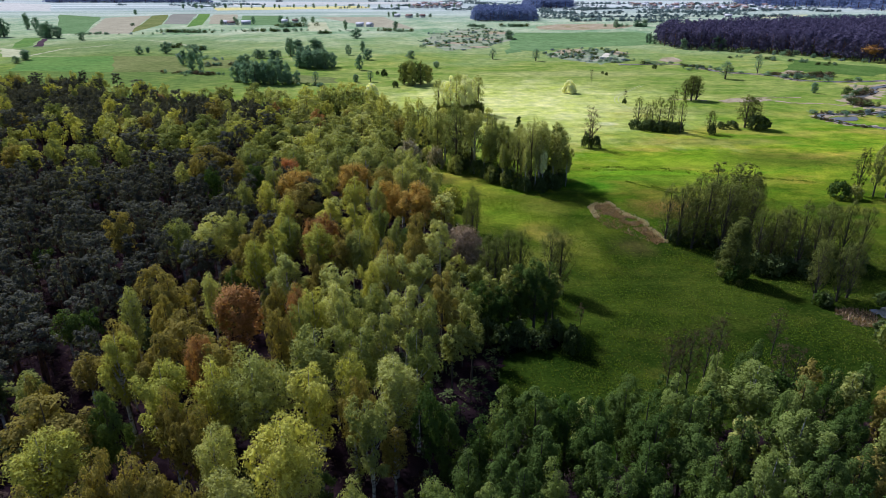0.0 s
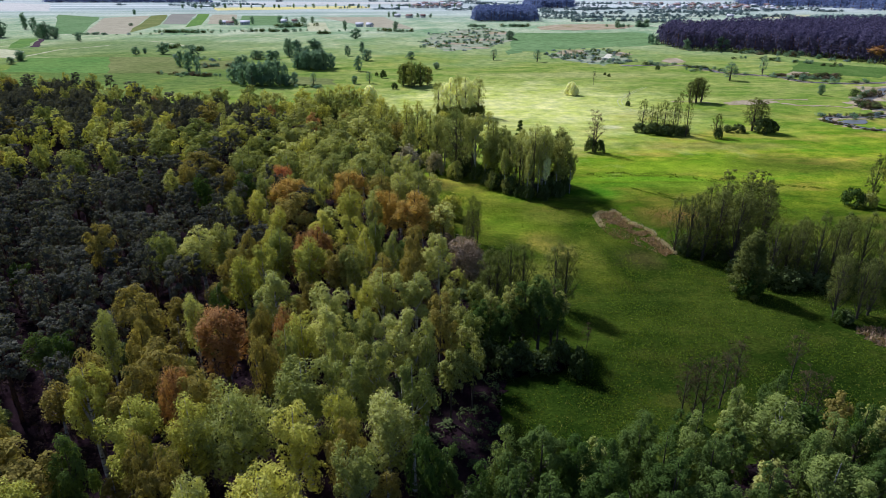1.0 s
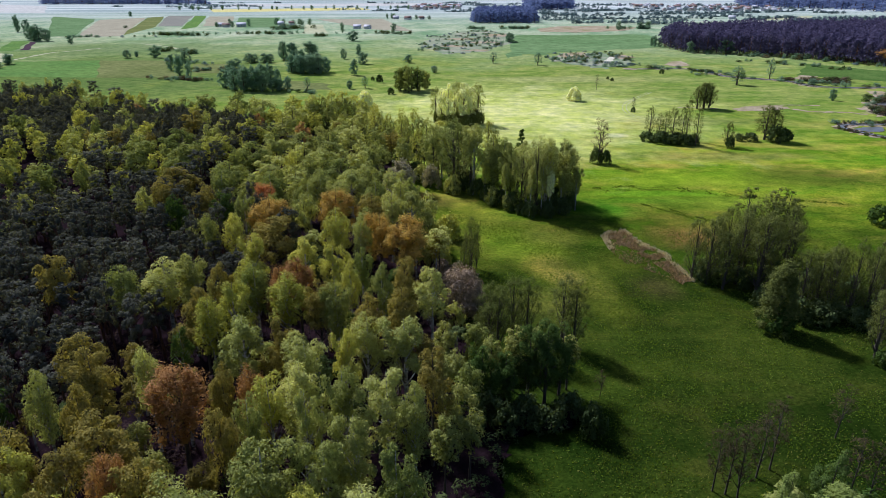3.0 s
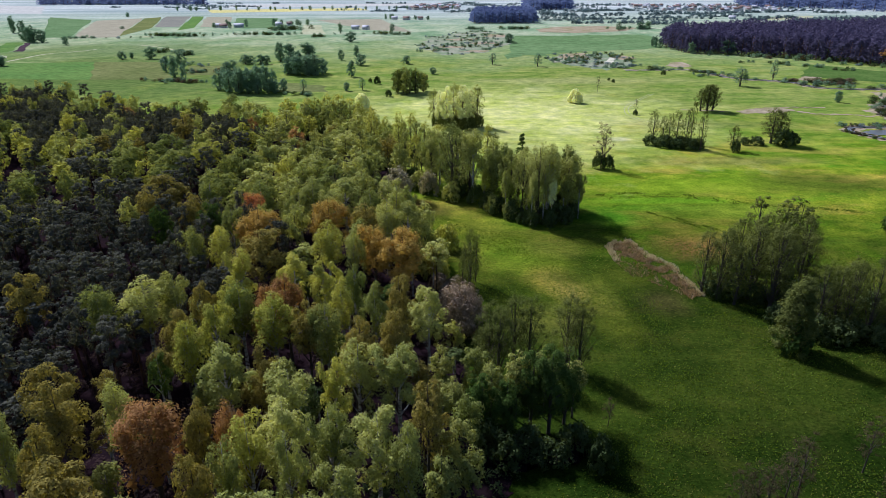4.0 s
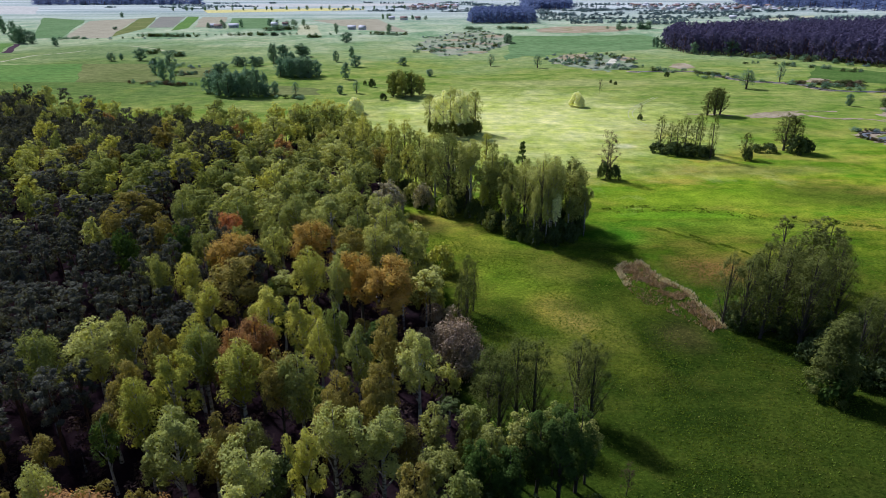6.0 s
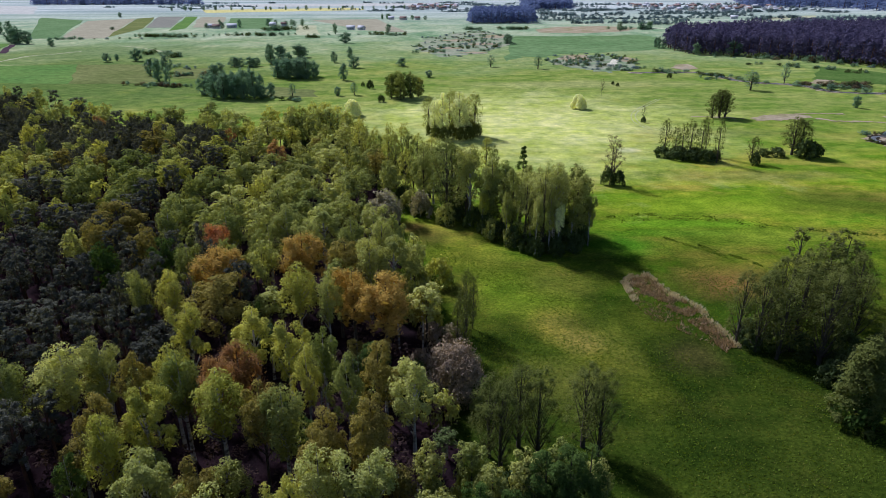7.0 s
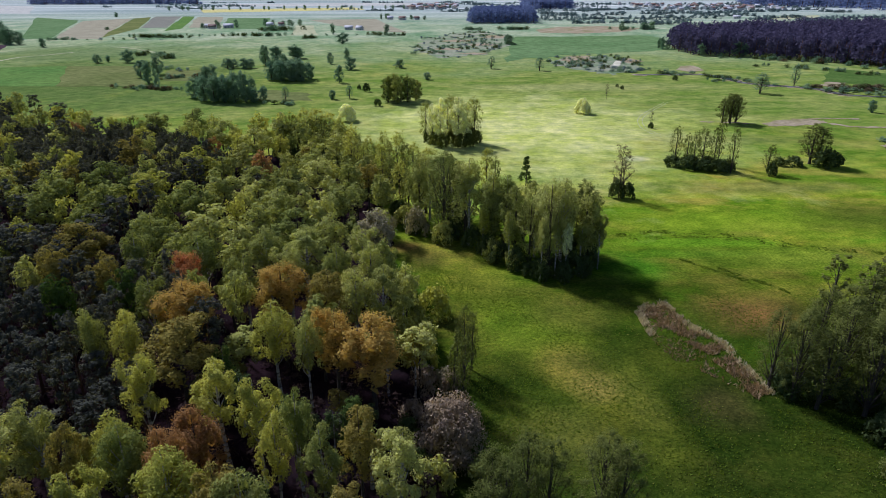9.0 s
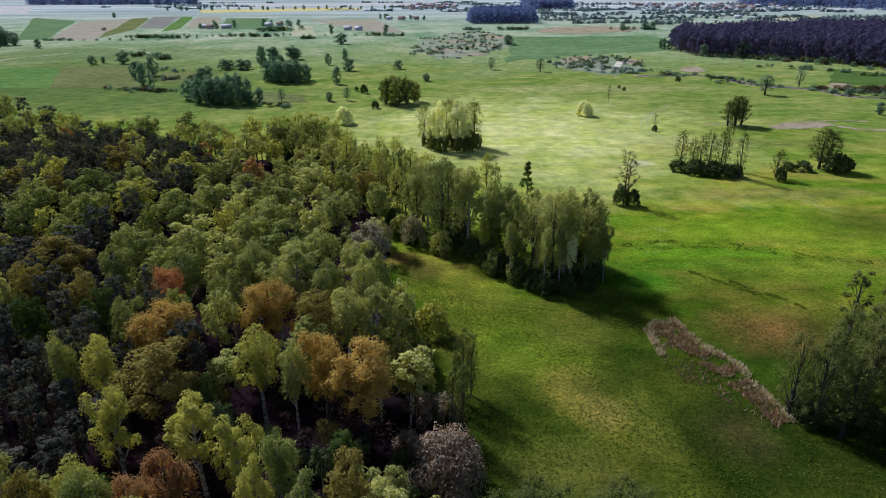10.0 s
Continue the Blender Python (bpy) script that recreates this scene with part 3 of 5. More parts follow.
FOREST = [(-310, 10), (-1, 10), (-2, 45), (-1, 92), (3, 104), (5, 122), (4, 136), (3, 150), (-1, 164), (-5, 180), (-9, 198), (-9, 222), (-14, 242), (-22, 262), (-34, 296), (-60, 306), (-96, 310), (-133, 320), (-205, 372), (-310, 385)]
NEAR_WOOD = [(2, 8), (3, 58), (8, 66), (24, 68), (40, 77), (54, 76), (80, 80), (80, 8)]
PINES = [
    [(-134, 190), (-100, 180), (-78, 190), (-62, 186), (-45, 171), (-32, 153), (-33, 134), (-38, 130), (-48, 126), (-42, 118), (-52, 106), (-51, 98), (-66, 90), (-72, 84), (-110, 80), (-150, 150)],
    [(-160, 275), (-114, 284), (-82, 288), (-58, 257), (-90, 239), (-130, 237)],
    [(-235, 350), (-202, 361), (-150, 300), (-100, 308), (-88, 285), (-161, 272), (-176, 257)],
    [(-118, 240), (-107, 262), (-109, 290), (-84, 288), (-60, 258), (-68, 242), (-78, 247), (-82, 232), (-94, 247), (-103, 234)],
    [(-72, 104), (-58, 86), (-70, 60), (-110, 80)],
]
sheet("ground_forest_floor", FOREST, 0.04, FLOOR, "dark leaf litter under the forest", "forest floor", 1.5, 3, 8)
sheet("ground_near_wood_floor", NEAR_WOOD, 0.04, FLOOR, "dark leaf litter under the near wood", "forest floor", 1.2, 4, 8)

# a dark sheet laid on the grass in place of the forest's cast shade
EDGE_SHADE = [(-3, 10), (3, 10), (4, 58), (9, 66), (14, 71), (9, 82), (9, 92), (12, 98), (20, 99), (22, 103), (8, 105), (3, 104), (-3, 92)]
sheet("ground_thicket_floor", EDGE_SHADE, 0.07, FLOOR, "dark leaf litter at the shaded edge of the forest", "forest floor", 1.0, 5, 8)

FIELDS = [
    ("plough", [(-469, 888), (-654, 1318), (-605, 1415), (-413, 888)], "tan ploughed field"),
    ("green", [(-508, 888), (-825, 1469), (-671, 1341), (-471, 888)], "green cornfield beside ploughed land"),
    ("khaki", [(-421, 909), (-602, 1415), (-588, 1469), (-451, 1092)], "narrow olive-green field"),
    ("grey", [(-455, 1108), (-593, 1497), (-538, 1497), (-418, 1108)], "grey-brown fallow field"),
    ("bright", [(-389, 1033), (-535, 1497), (-510, 1497), (-386, 1092)], "narrow bright green strip field"),
    ("plough", [(-384, 1108), (-496, 1469), (-442, 1469), (-335, 1108)], "tan ploughed strip by the farm"),
    ("green", [(-322, 1077), (-415, 1415), (-333, 1415), (-255, 1077)], "green field behind the farm"),
    ("pale", [(-190, 943), (-227, 1158), (-201, 1158), (-155, 943)], "pale yellow stubble field"),
    ("plough", [(-243, 1341), (-118, 1365), (-40, 980), (-107, 1033)], "long tan ploughed field"),
    ("rape", [(-558, 1694), (-639, 1901), (-243, 2052), (-190, 1856)], "yellow strip of flowering rape"),
    ("cream", [(-1096, 1694), (-1569, 2436), (-1272, 2227), (-950, 1658)], "pale bleached field"),
    ("purple", [(-427, 698), (-477, 803), (-469, 803), (-417, 698)], "small dark tilled plot"),
    ("bright", [(-441, 685), (-505, 811), (-482, 811), (-428, 691)], "small bright green plot"),
    ("bright", [(-327, 495), (-363, 592), (-297, 601), (-244, 489)], "bright green hay field behind the forest"),
    ("khaki", [(-244, 489), (-297, 601), (-240, 601), (-188, 489)], "yellowish green pasture behind the forest"),
    ("dull", [(51, 627), (92, 909), (278, 909), (232, 732), (124, 679)], "dark green rough pasture"),
    ("pale", [(587, 1296), (663, 1415), (785, 1469), (706, 1318)], "pale field behind the pine wood"),
    ("cream", [(-684, 2166), (-729, 2436), (-9, 2598), (11, 2227)], "broad pale field on the horizon"),
    ("khaki", [(-106, 433), (-107, 472), (-76, 458), (-68, 430)], "pale dry grass between groves"),
    ("khaki", [(-187, 516), (-204, 573), (-177, 573), (-160, 509)], "dry reed patch by a thicket"),
    ("pale", [(-399, 601), (-453, 685), (-406, 655), (-370, 587)], "pale fallow plot"),
    ("lush", [(258, 499), (304, 575), (345, 510), (304, 462)], "lush green bank beyond the river"),
]
for i, (kind, poly, label) in enumerate(FIELDS):
    sheet("ground_field", poly, 0.03 + 0.02 * (i % 4), SOIL[kind], label, "field", 9.0 if kind == "dull" else 2.0, i, 9 if kind == "dull" else 5)
PATCHES = [
    ("marsh", [(-25, 754), (-10, 888), (48, 1033), (91, 943), (79, 778), (44, 685), (3, 655)], "dry marsh with tan reeds"),
    ("marsh", [(96, 611), (113, 666), (150, 666), (171, 622), (156, 564), (126, 535), (105, 573)], "tan reed marsh in the meadow"),
    ("tan", [(245, 482), (260, 499), (269, 494), (254, 470)], "tan bank by the river bend"),
    ("tan", [(107, 633), (119, 668), (138, 671), (134, 632), (117, 605)], "pinkish dry reed flat in the marsh"),
    ("tan", [(155, 632), (170, 649), (176, 624), (159, 606)], "pinkish dry reed flat in the marsh"),
    ("tan", [(183, 566), (196, 590), (205, 592), (202, 560), (189, 552)], "pinkish dry reed flat in the meadow"),
    ("tan", [(141, 1036), (182, 1098), (258, 1117), (303, 1070), (261, 993), (186, 955), (138, 974)], "broad dry tan strip behind the marsh"),
    ("tan", [(-8, 740), (8, 752), (26, 748), (22, 732), (4, 728)], "pinkish dry reed flat in the marsh"),
    ("tan", [(30, 790), (52, 806), (70, 796), (60, 778), (40, 776)], "pinkish dry reed flat in the marsh"),
    ("tan", [(0, 836), (22, 860), (48, 852), (40, 832), (14, 826)], "pinkish dry reed flat in the marsh"),
    ("tan", [(50, 880), (66, 930), (88, 920), (80, 880)], "pinkish dry reed flat in the marsh"),
    ("tan", [(18, 690), (34, 704), (50, 698), (42, 684)], "pinkish dry reed flat in the marsh"),
]
for i, (kind, poly, label) in enumerate(PATCHES):
    sheet("ground_patch", poly, 0.12 + 0.012 * i, SOIL[kind], label, "ground patch", 5.0 if kind == "marsh" else 0.35 if kind == "sand" else 1.2, 40 + i, 7)


def ribbon(name, line, width, z, mat, label, category, ragged=0.0, seed=1):
    """A strip of ground or water along a smoothed line."""
    rnd = random.Random(seed)
    pts = [Vector((x, y, 0)) for x, y in line]
    fine = []
    for i in range(len(pts) - 1):
        a, b, c, d = pts[max(i - 1, 0)], pts[i], pts[i + 1], pts[min(i + 2, len(pts) - 1)]
        for k in range(8):
            t = k / 8
            fine.append(0.5 * (2 * b + (c - a) * t + (2 * a - 5 * b + 4 * c - d) * t * t + (3 * b - a - 3 * c + d) * t ** 3))
    v, f = [], []
    for i, p in enumerate(fine):
        t = (fine[min(i + 1, len(fine) - 1)] - fine[max(i - 1, 0)]).normalized()
        s = Vector((-t.y, t.x, 0)) * width / 2
        for side in (1, -1):
            q = p + s * side * (1 + rnd.uniform(-ragged, ragged))
            v.append((q.x, q.y, z))
        if i:
            f.append((2 * i - 2, 2 * i - 1, 2 * i + 1, 2 * i))
    return tagged(new(name, mesh_of(name, v, f, [mat])), label, category, "", "structure")


RIVER = [(262, 322), (236, 338), (227, 342), (223, 348), (230, 362), (242, 377), (258, 393), (268, 408), (300, 428)]
STREAM = [(330, 452), (275, 438), (246, 441), (238, 452), (237, 466), (226, 477), (212, 485), (202, 500), (199, 525), (190, 538), (167, 538), (140, 536)]
OXBOW = [(240, 332), (223, 328), (207, 321.5), (196, 322), (186, 319), (184, 311), (187, 302), (193, 293), (206, 284)]
for i, (line, wide, bank) in enumerate(((RIVER, 4.5, 13), (STREAM, 2.5, 8), (OXBOW, 1.8, 7.5))):
    ribbon("ground_bank", line, bank, 0.06 + 0.01 * i, SOIL["tan"], "tan reed bank along the water", "river bank", 0.7, i)
    ribbon("ground_mud", line, wide + 2.4, 0.1 + 0.01 * i, SOIL["mud"], "dark wet mud along the water's edge", "river bank", 0.5, 20 + i)
    ribbon("water", line, wide, 0.14 + 0.01 * i, WATER, "pale meandering river reflecting the sky", "water", 0.35, 9 + i)
sheet("water", [(187, 311), (193, 315), (202, 314.5), (197, 305), (190, 304)], 0.18, WATER, "grey backwater in a river bend", "water", 0.6, 73)
sheet("ground_patch", [(251, 395), (261, 425), (271, 421), (263, 399)], 0.2, SOIL["tan"], "pinkish dry reed flat beside the river", "ground patch", 1.0, 74)
sheet("ground_patch", [(140, 593), (152, 627), (156, 620), (143, 581)], 0.5, SOIL["sand"], "pale sand bar in the marsh", "ground patch", 1.0, 72)
sheet("ground_patch", [(153, 361), (166, 371), (178, 374), (187, 368), (180, 361), (165, 357), (154, 357)], 0.09, SOIL["tan"], "long patch of dry tan reeds by the river", "ground patch", 1.6, 75)
for i, (line, wide) in enumerate((([(126, 367), (139, 365), (151, 361)], 1.8), ([(184, 362), (192, 354), (204, 353), (216, 346)], 2.6), ([(160, 367), (174, 371), (190, 374), (206, 372)], 2.0))):
    ribbon("ground_patch", line, wide, 0.11 + 0.01 * i, SOIL["tan"], "ragged strip of dry tan reeds by the river", "ground patch", 0.9, 90 + i)
for shift in (0.0, 2.2):
    ribbon("ground_track", [(126 + shift, 420), (111 + shift, 397), (100 + shift, 377), (95 + shift, 359), (95 + shift, 345), (98 + shift, 334)], 0.32, 0.1, SOIL["pale"], "faint wheel track pressed into the meadow", "track", 0.7, 96)
for i, line in enumerate(([(-337, 776), (-314, 758), (-293, 737), (-252, 690)], [(-375, 606), (-378, 639), (-379, 672), (-365, 691), (-354, 723)], [(-297, 829), (-268, 840), (-236, 848), (-192, 805)])):
    ribbon("ground_track", line, 3.2, 0.1, SOIL["pale"], "pale worn track across the far meadow", "track", 0.6, 80 + i)
sheet("ground_bank", [(77.5, 113.5), (82, 114.5), (85, 112), (83, 106.5), (78.5, 107)], 0.06, SOIL["bare"], "tan reed bank beside a pond", "river bank", 1.0, 70)
sheet("water", [(84.7, 112.9), (89, 114.6), (96, 113), (96, 108), (86, 109.9)], 0.1, WATER, "small pond reflecting the sky", "water", 0.5, 71)

# ---- trees that stand out of the canopy: x, y, crown radius ----
SAGE = [(-23.5, 53.1, 2.0), (-23.3, 66.2, 4.1), (-6.1, 66.7, 3.0), (-14.1, 81.3, 1.7), (-5.8, 86.7, 3.1), (-47.2, 86.7, 1.8), (-16.2, 88.1, 3.0), (-37.3, 92.7, 1.9), (-17.3, 95.0, 3.2),
        (-4.4, 101.5, 3.1), (-27.1, 101.6, 3.2), (-9.6, 102.1, 2.7), (-0.6, 119.0, 2.8), (-46.8, 122.7, 3.6), (-15.7, 145.3, 1.3), (-10.5, 161.1, 2.6),
        (-24.0, 171.2, 2.8), (-9.1, 172.1, 2.4), (-21.7, 178.6, 4.5), (-11.6, 180.8, 3.1), (-19.2, 189.3, 3.3), (-46.6, 195.1, 4.5), (-35.8, 196.5, 4.0), (-34.1, 208.1, 4.3),
        (-19.9, 212.0, 3.8), (-51.7, 222.1, 4.7), (-29.9, 235.6, 6.5), (-57.5, 274.3, 6.2), (-72.7, 288.2, 6.6)]
GREEN_A = [(-8.2, 45.2, 1.7), (-20.4, 46.8, 2.5), (-8.1, 57.5, 2.4), (-3.3, 71.5, 2.4), (-16.6, 71.9, 3.5), (-10.9, 73.2, 2.7), (-8.4, 77.5, 2.6), (-20.3, 80.6, 1.6), (-2.0, 83.2, 2.0),
           (-10.8, 86.4, 2.4), (-15.9, 113.3, 2.5), (-52.8, 119.3, 2.8), (-9.4, 120.3, 2.1), (-30.8, 120.6, 2.5), (-42.5, 123.9, 2.6), (-13.0, 125.9, 1.9), (-47.4, 146.6, 1.9),
           (-43.1, 157.6, 2.5), (-5.7, 161.4, 3.4), (-31.0, 167.8, 2.7), (-15.3, 172.3, 2.8), (-42.0, 176.7, 3.4), (-54.4, 178.0, 3.0), (-29.9, 179.3, 3.8), (-55.5, 188.5, 4.0),
           (-27.0, 193.1, 4.5), (-90.0, 208.9, 4.3), (-76.8, 211.8, 6.9), (-56.8, 213.0, 5.1), (-93.6, 220.5, 5.3), (-34.8, 222.0, 5.4), (-44.3, 227.0, 4.9)]
GREEN_B = [(-87.6, 233.2, 5.0), (-55.9, 251.3, 5.5), (-102.1, 304.6, 8.0), (-90.0, 309.6, 7.2)]
YELLOW = [(-40.5, 51.9, 3.4), (-16.6, 53.4, 4.0), (-15.5, 63.4, 2.8), (-33.0, 63.8, 3.3), (-27.5, 64.9, 2.5), (-11.4, 67.2, 2.0), (-41.6, 71.0, 2.7), (-19.3, 84.5, 2.5), (-12.4, 98.6, 1.8),
          (-34.3, 108.2, 2.2), (-32.1, 113.6, 2.8), (-24.4, 116.4, 3.2), (-32.8, 123.0, 2.2), (-15.1, 123.0, 1.8), (-18.6, 129.1, 2.6), (-24.7, 133.6, 3.0), (-34.9, 134.5, 2.4),
          (-42.1, 147.1, 2.3), (-70.9, 224.2, 6.1), (-66.0, 245.8, 5.4)]
OLIVE_A = [(-37.3, 44.3, 1.5), (-32.6, 44.7, 1.7), (-22.7, 45.0, 1.5), (-27.2, 47.8, 2.1), (-30.1, 48.0, 1.6), (-33.7, 49.3, 1.8), (-27.4, 56.9, 2.1), (-43.0, 57.2, 4.4),
           (-30.3, 58.9, 1.5), (-10.1, 61.8, 1.4), (-46.6, 62.1, 1.4), (-28.4, 70.9, 2.5), (-36.4, 71.2, 2.8), (-43.5, 74.3, 2.7), (-35.9, 78.0, 3.4), (-22.9, 78.9, 1.5),
           (-40.5, 82.8, 2.0), (-25.7, 87.7, 1.8), (-43.0, 90.6, 2.8), (-0.2, 91.3, 2.4), (-48.0, 97.3, 2.7), (-21.4, 101.2, 2.2), (-10.8, 105.6, 2.1), (-5.7, 108.0, 2.1),
           (-10.1, 108.6, 2.3), (-5.2, 110.9, 2.4), (-37.2, 112.4, 2.5), (-18.9, 114.4, 2.5), (-36.4, 120.7, 1.6), (-5.6, 123.6, 2.5), (-66.7, 123.6, 2.7), (-34.0, 144.8, 4.7)]
OLIVE_B = [(-15.2, 161.5, 3.4), (-56.1, 168.1, 2.7), (-67.3, 173.0, 2.9), (-68.6, 184.4, 4.7), (-91.0, 259.3, 6.6)]
COPPER = [(-6.1, 144.5, 4.5), (-12.0, 147.9, 3.6), (-37.0, 155.6, 4.8), (-23.6, 164.7, 4.8)]
RUST = [(-41.6, 169.0, 3.0)]
BROWN = [(-22.5, 88.4, 2.1), (-31.6, 88.1, 3.9), (-31.3, 70.7, 2.0), (-26.4, 120.3, 2.6), (-24.2, 124.0, 3.0)]
PALE = [(-21.2, 148.6, 2.8)]
BARE_BIRCH = [(-10.1, 191.2, 4.4)]
DEEP = [(-37.7, 59.0, 2.1), (-1.5, 60.7, 1.8), (-59.3, 159.7, 2.5), (-49.2, 161.6, 2.6)]
PINE = [(-48.2, 113.1, 1.6), (-79.5, 258.8, 5.7), (-72.3, 266.3, 6.0)]
WOOD_DEEP = [(21.6, 48.7, 2.1), (40.6, 48.7, 2.1), (18.1, 50.2, 1.9), (8.1, 50.3, 2.2), (6.1, 52.8, 2.3), (40.2, 52.8, 2.3), (2.7, 53.1, 2.0), (44.6, 54.4, 2.0), (21.7, 54.5, 2.3),
             (17.0, 55.0, 2.3), (10.7, 56.4, 2.4), (27.9, 56.9, 2.7), (7.2, 58.1, 1.8), (33.3, 58.2, 2.1), (44.4, 59.2, 2.2), (17.1, 59.3, 2.5), (24.5, 59.8, 2.5), (4.2, 59.9, 1.3),
             (0.7, 61.7, 1.9), (18.4, 62.4, 2.3), (49.5, 63.4, 2.0), (29.6, 63.4, 2.0), (15.0, 63.5, 2.3), (24.4, 63.6, 2.6), (11.2, 64.8, 2.7), (48.9, 68.2, 2.1), (23.3, 68.3, 2.4),
             (42.1, 74.9, 1.9)]
WOOD_GREEN = [(14.3, 48.2, 1.6), (28.4, 48.3, 1.9), (34.6, 48.7, 2.1), (4.7, 49.3, 1.6), (11.5, 52.5, 1.6), (28.0, 52.7, 2.1), (7.2, 65.1, 1.8), (29.1, 66.9, 2.1), (36.3, 72.7, 1.8)]
WOOD_SAGE = [(-0.8, 49.4, 1.9), (34.4, 52.8, 2.3), (40.9, 59.5, 3.1), (39.9, 69.2, 3.3)]
WOOD_OLIVE = [(40.8, 63.4, 2.0), (44.8, 67.0, 2.4)]
taken = []
STANDS = [(SAGE, "birch", "sage"), (YELLOW, "birch", "yellow"), (GREEN_A + GREEN_B, "birch", "green"), (OLIVE_A + OLIVE_B, "round", "olive"), (COPPER, "twiggy", "orange"), (RUST, "twiggy", "red"),
          (BROWN, "twiggy", "brown"), (PALE, "birch", "yellow"), (BARE_BIRCH, "twiggy", "beige"), (DEEP, "round", "deep"), (PINE, "pine", "pine"),
          (WOOD_DEEP, "leafy", "deep"), (WOOD_GREEN, "leafy", "fresh"), (WOOD_SAGE, "birch", "fresh"), (WOOD_OLIVE, "leafy", "fresh")]
for rows, shape, tint in STANDS:
    for x, y, r in rows:
        near_wood = shape == "leafy" or rows is WOOD_SAGE
        h = 16.5 if near_wood else 15.5 if shape == "pine" else 20.3 - 2.0 * min(1.0, max(0.0, (y - 80) / 20))
        kind = "grand" if r > 3.9 and shape == "birch" and y < 150 else "round" if y > 185 and shape == "birch" else shape
        tree(kind, tint, x, y, h + picker.uniform(-0.4, 0.4), min(max(r * 1.32, 2.4), 6.2) if shape != "pine" else 2.8, "NEAR" if y < 185 else "FILL" if y < 240 else "MID", "in the near wood" if near_wood else "in the forest", "forest trees")
        taken.append((x, y, 2 * r * 0.7))

# ---- the rest of the forest ----
taken.append((4.0, 138.5, 13.0))
def seen_side(x, y):
    return x > -0.72 * y - 32


rnd = random.Random(11)
spots = []
for x, y in scatter(FOREST, 4.2, 5, lambda x, y: seen_side(x, y) and y < 150 and not any(inside(x, y, p) for p in PINES), taken, 40000) + scatter(FOREST, 4.1, 8, lambda x, y: seen_side(x, y) and any(inside(x, y, p) for p in PINES), taken, 60000) + scatter(FOREST, 6.8, 6, lambda x, y: seen_side(x, y) and y >= 150 and not any(inside(x, y, p) for p in PINES), taken, 60000):
    pine = any(inside(x, y, p) for p in PINES)
    if pine and rnd.random() < (0.94 if y < 200 else 0.88):
        back = y > 200
        spots.append((x, y, rnd.uniform(12.0, 16.0) if back else rnd.uniform(10.5, 17.0), rnd.uniform(2.4, 3.4) if back else rnd.uniform(2.0, 3.0), "round" if back else "pine", "pine"))
    elif y < 150 and rnd.random() < 0.96:
        # filler trees in dark tints, which paint the shade between the tall crowns
        low = rnd.random() < 0.5
        spots.append((x, y, rnd.uniform(3.5, 8.0) if low else rnd.uniform(8.0, 13.5), rnd.uniform(1.6, 2.6) if low else rnd.uniform(1.9, 2.9), "birch", rnd.choice(("shrub", "olive", "heath", "heath") if low else ("deep", "shrub", "green", "olive"))))
    else:
        tint = rnd.choices(("sage", "yellow", "green", "olive", "pine", "brown"), (60, 15, 21, 2, 3, 1) if x > -48 else (16, 22, 34, 4, 23, 1))[0]
        tint = "green" if tint == "pine" and x > -22 else tint
        shape = "pine" if tint == "pine" else "round" if y > 150 or rnd.random() < 0.2 else "birch"
        spots.append((x, y, rnd.uniform(11.0, 18.4) if y > 150 else rnd.uniform(10.0, 14.0), rnd.uniform(2.8, 4.8) if y > 150 else rnd.uniform(2.2, 3.2), shape, tint))
for x, y in scatter(NEAR_WOOD, 4.4, 6, lambda x, y: x < 0.72 * y + 25, taken, 20000):
    tint = rnd.choices(("deep", "green", "olive"), (70, 20, 10))[0]
    spots.append((x, y, rnd.uniform(10.0, 15.5), rnd.uniform(2.2, 3.2), "leafy", tint))
single = {"pine": 0, "birch": 0, "round": 0, "leafy": 0}
limit = {"pine": 230, "birch": 230, "round": 60, "leafy": 90}
rest_near, rest_far = [], []
for s in sorted(spots, key=lambda s: s[1]):
    x, y, h, r, shape, tint = s
    if single[shape] < limit[shape] and y > 38:
        single[shape] += 1
        tree(shape, tint, x, y, h, r, "LOW" if h < 9 else "FILL" if y < 150 and shape != "pine" else "MID", "in the forest" if x < 1 else "in the near wood", "forest trees")
    else:
        (rest_near if y < 150 else rest_far).append(s)
# low shrubs on the forest floor, their leaves darkened to match the shade there
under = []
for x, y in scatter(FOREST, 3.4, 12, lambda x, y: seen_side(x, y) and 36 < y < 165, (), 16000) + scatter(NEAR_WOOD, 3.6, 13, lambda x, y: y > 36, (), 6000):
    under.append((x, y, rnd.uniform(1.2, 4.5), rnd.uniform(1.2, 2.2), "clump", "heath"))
# dark shrubs added over the sheet that stands for shade
for x, y in scatter(EDGE_SHADE, 2.6, 14, lambda x, y: y > 36, (), 6000):
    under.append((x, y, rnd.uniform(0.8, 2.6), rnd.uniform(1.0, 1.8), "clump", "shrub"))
rng = np.random.default_rng(9)
for v in range(4):
    plan = clump_plan(rng, "clump")
    keep = rng.choice(len(plan[0]), 12, replace=False)
    PROTO[("clump", "UNDER", v)] = (mesh_of("crown", *sprays(rng, plan[0][keep], plan[1][keep] * 1.4, 10, 0.7, 0, 0.5, 3), [LEAF["shrub"]]), mesh_of("trunk", *tube([(0, 0, 0), (0, 0, 9)], (0.2, 0.1), 3), [BARK["grey"]]))
stuff_trees("undergrowth", under, None, "UNDER", "dark low shrubs on the forest floor")
stuff_trees("near_forest_trees", rest_near, None, "MID", "mixed birch and pine trees filling the forest")
stuff_trees("far_forest_trees", rest_far, None, "BACK", "mixed birch and pine forest stretching back to the fields")

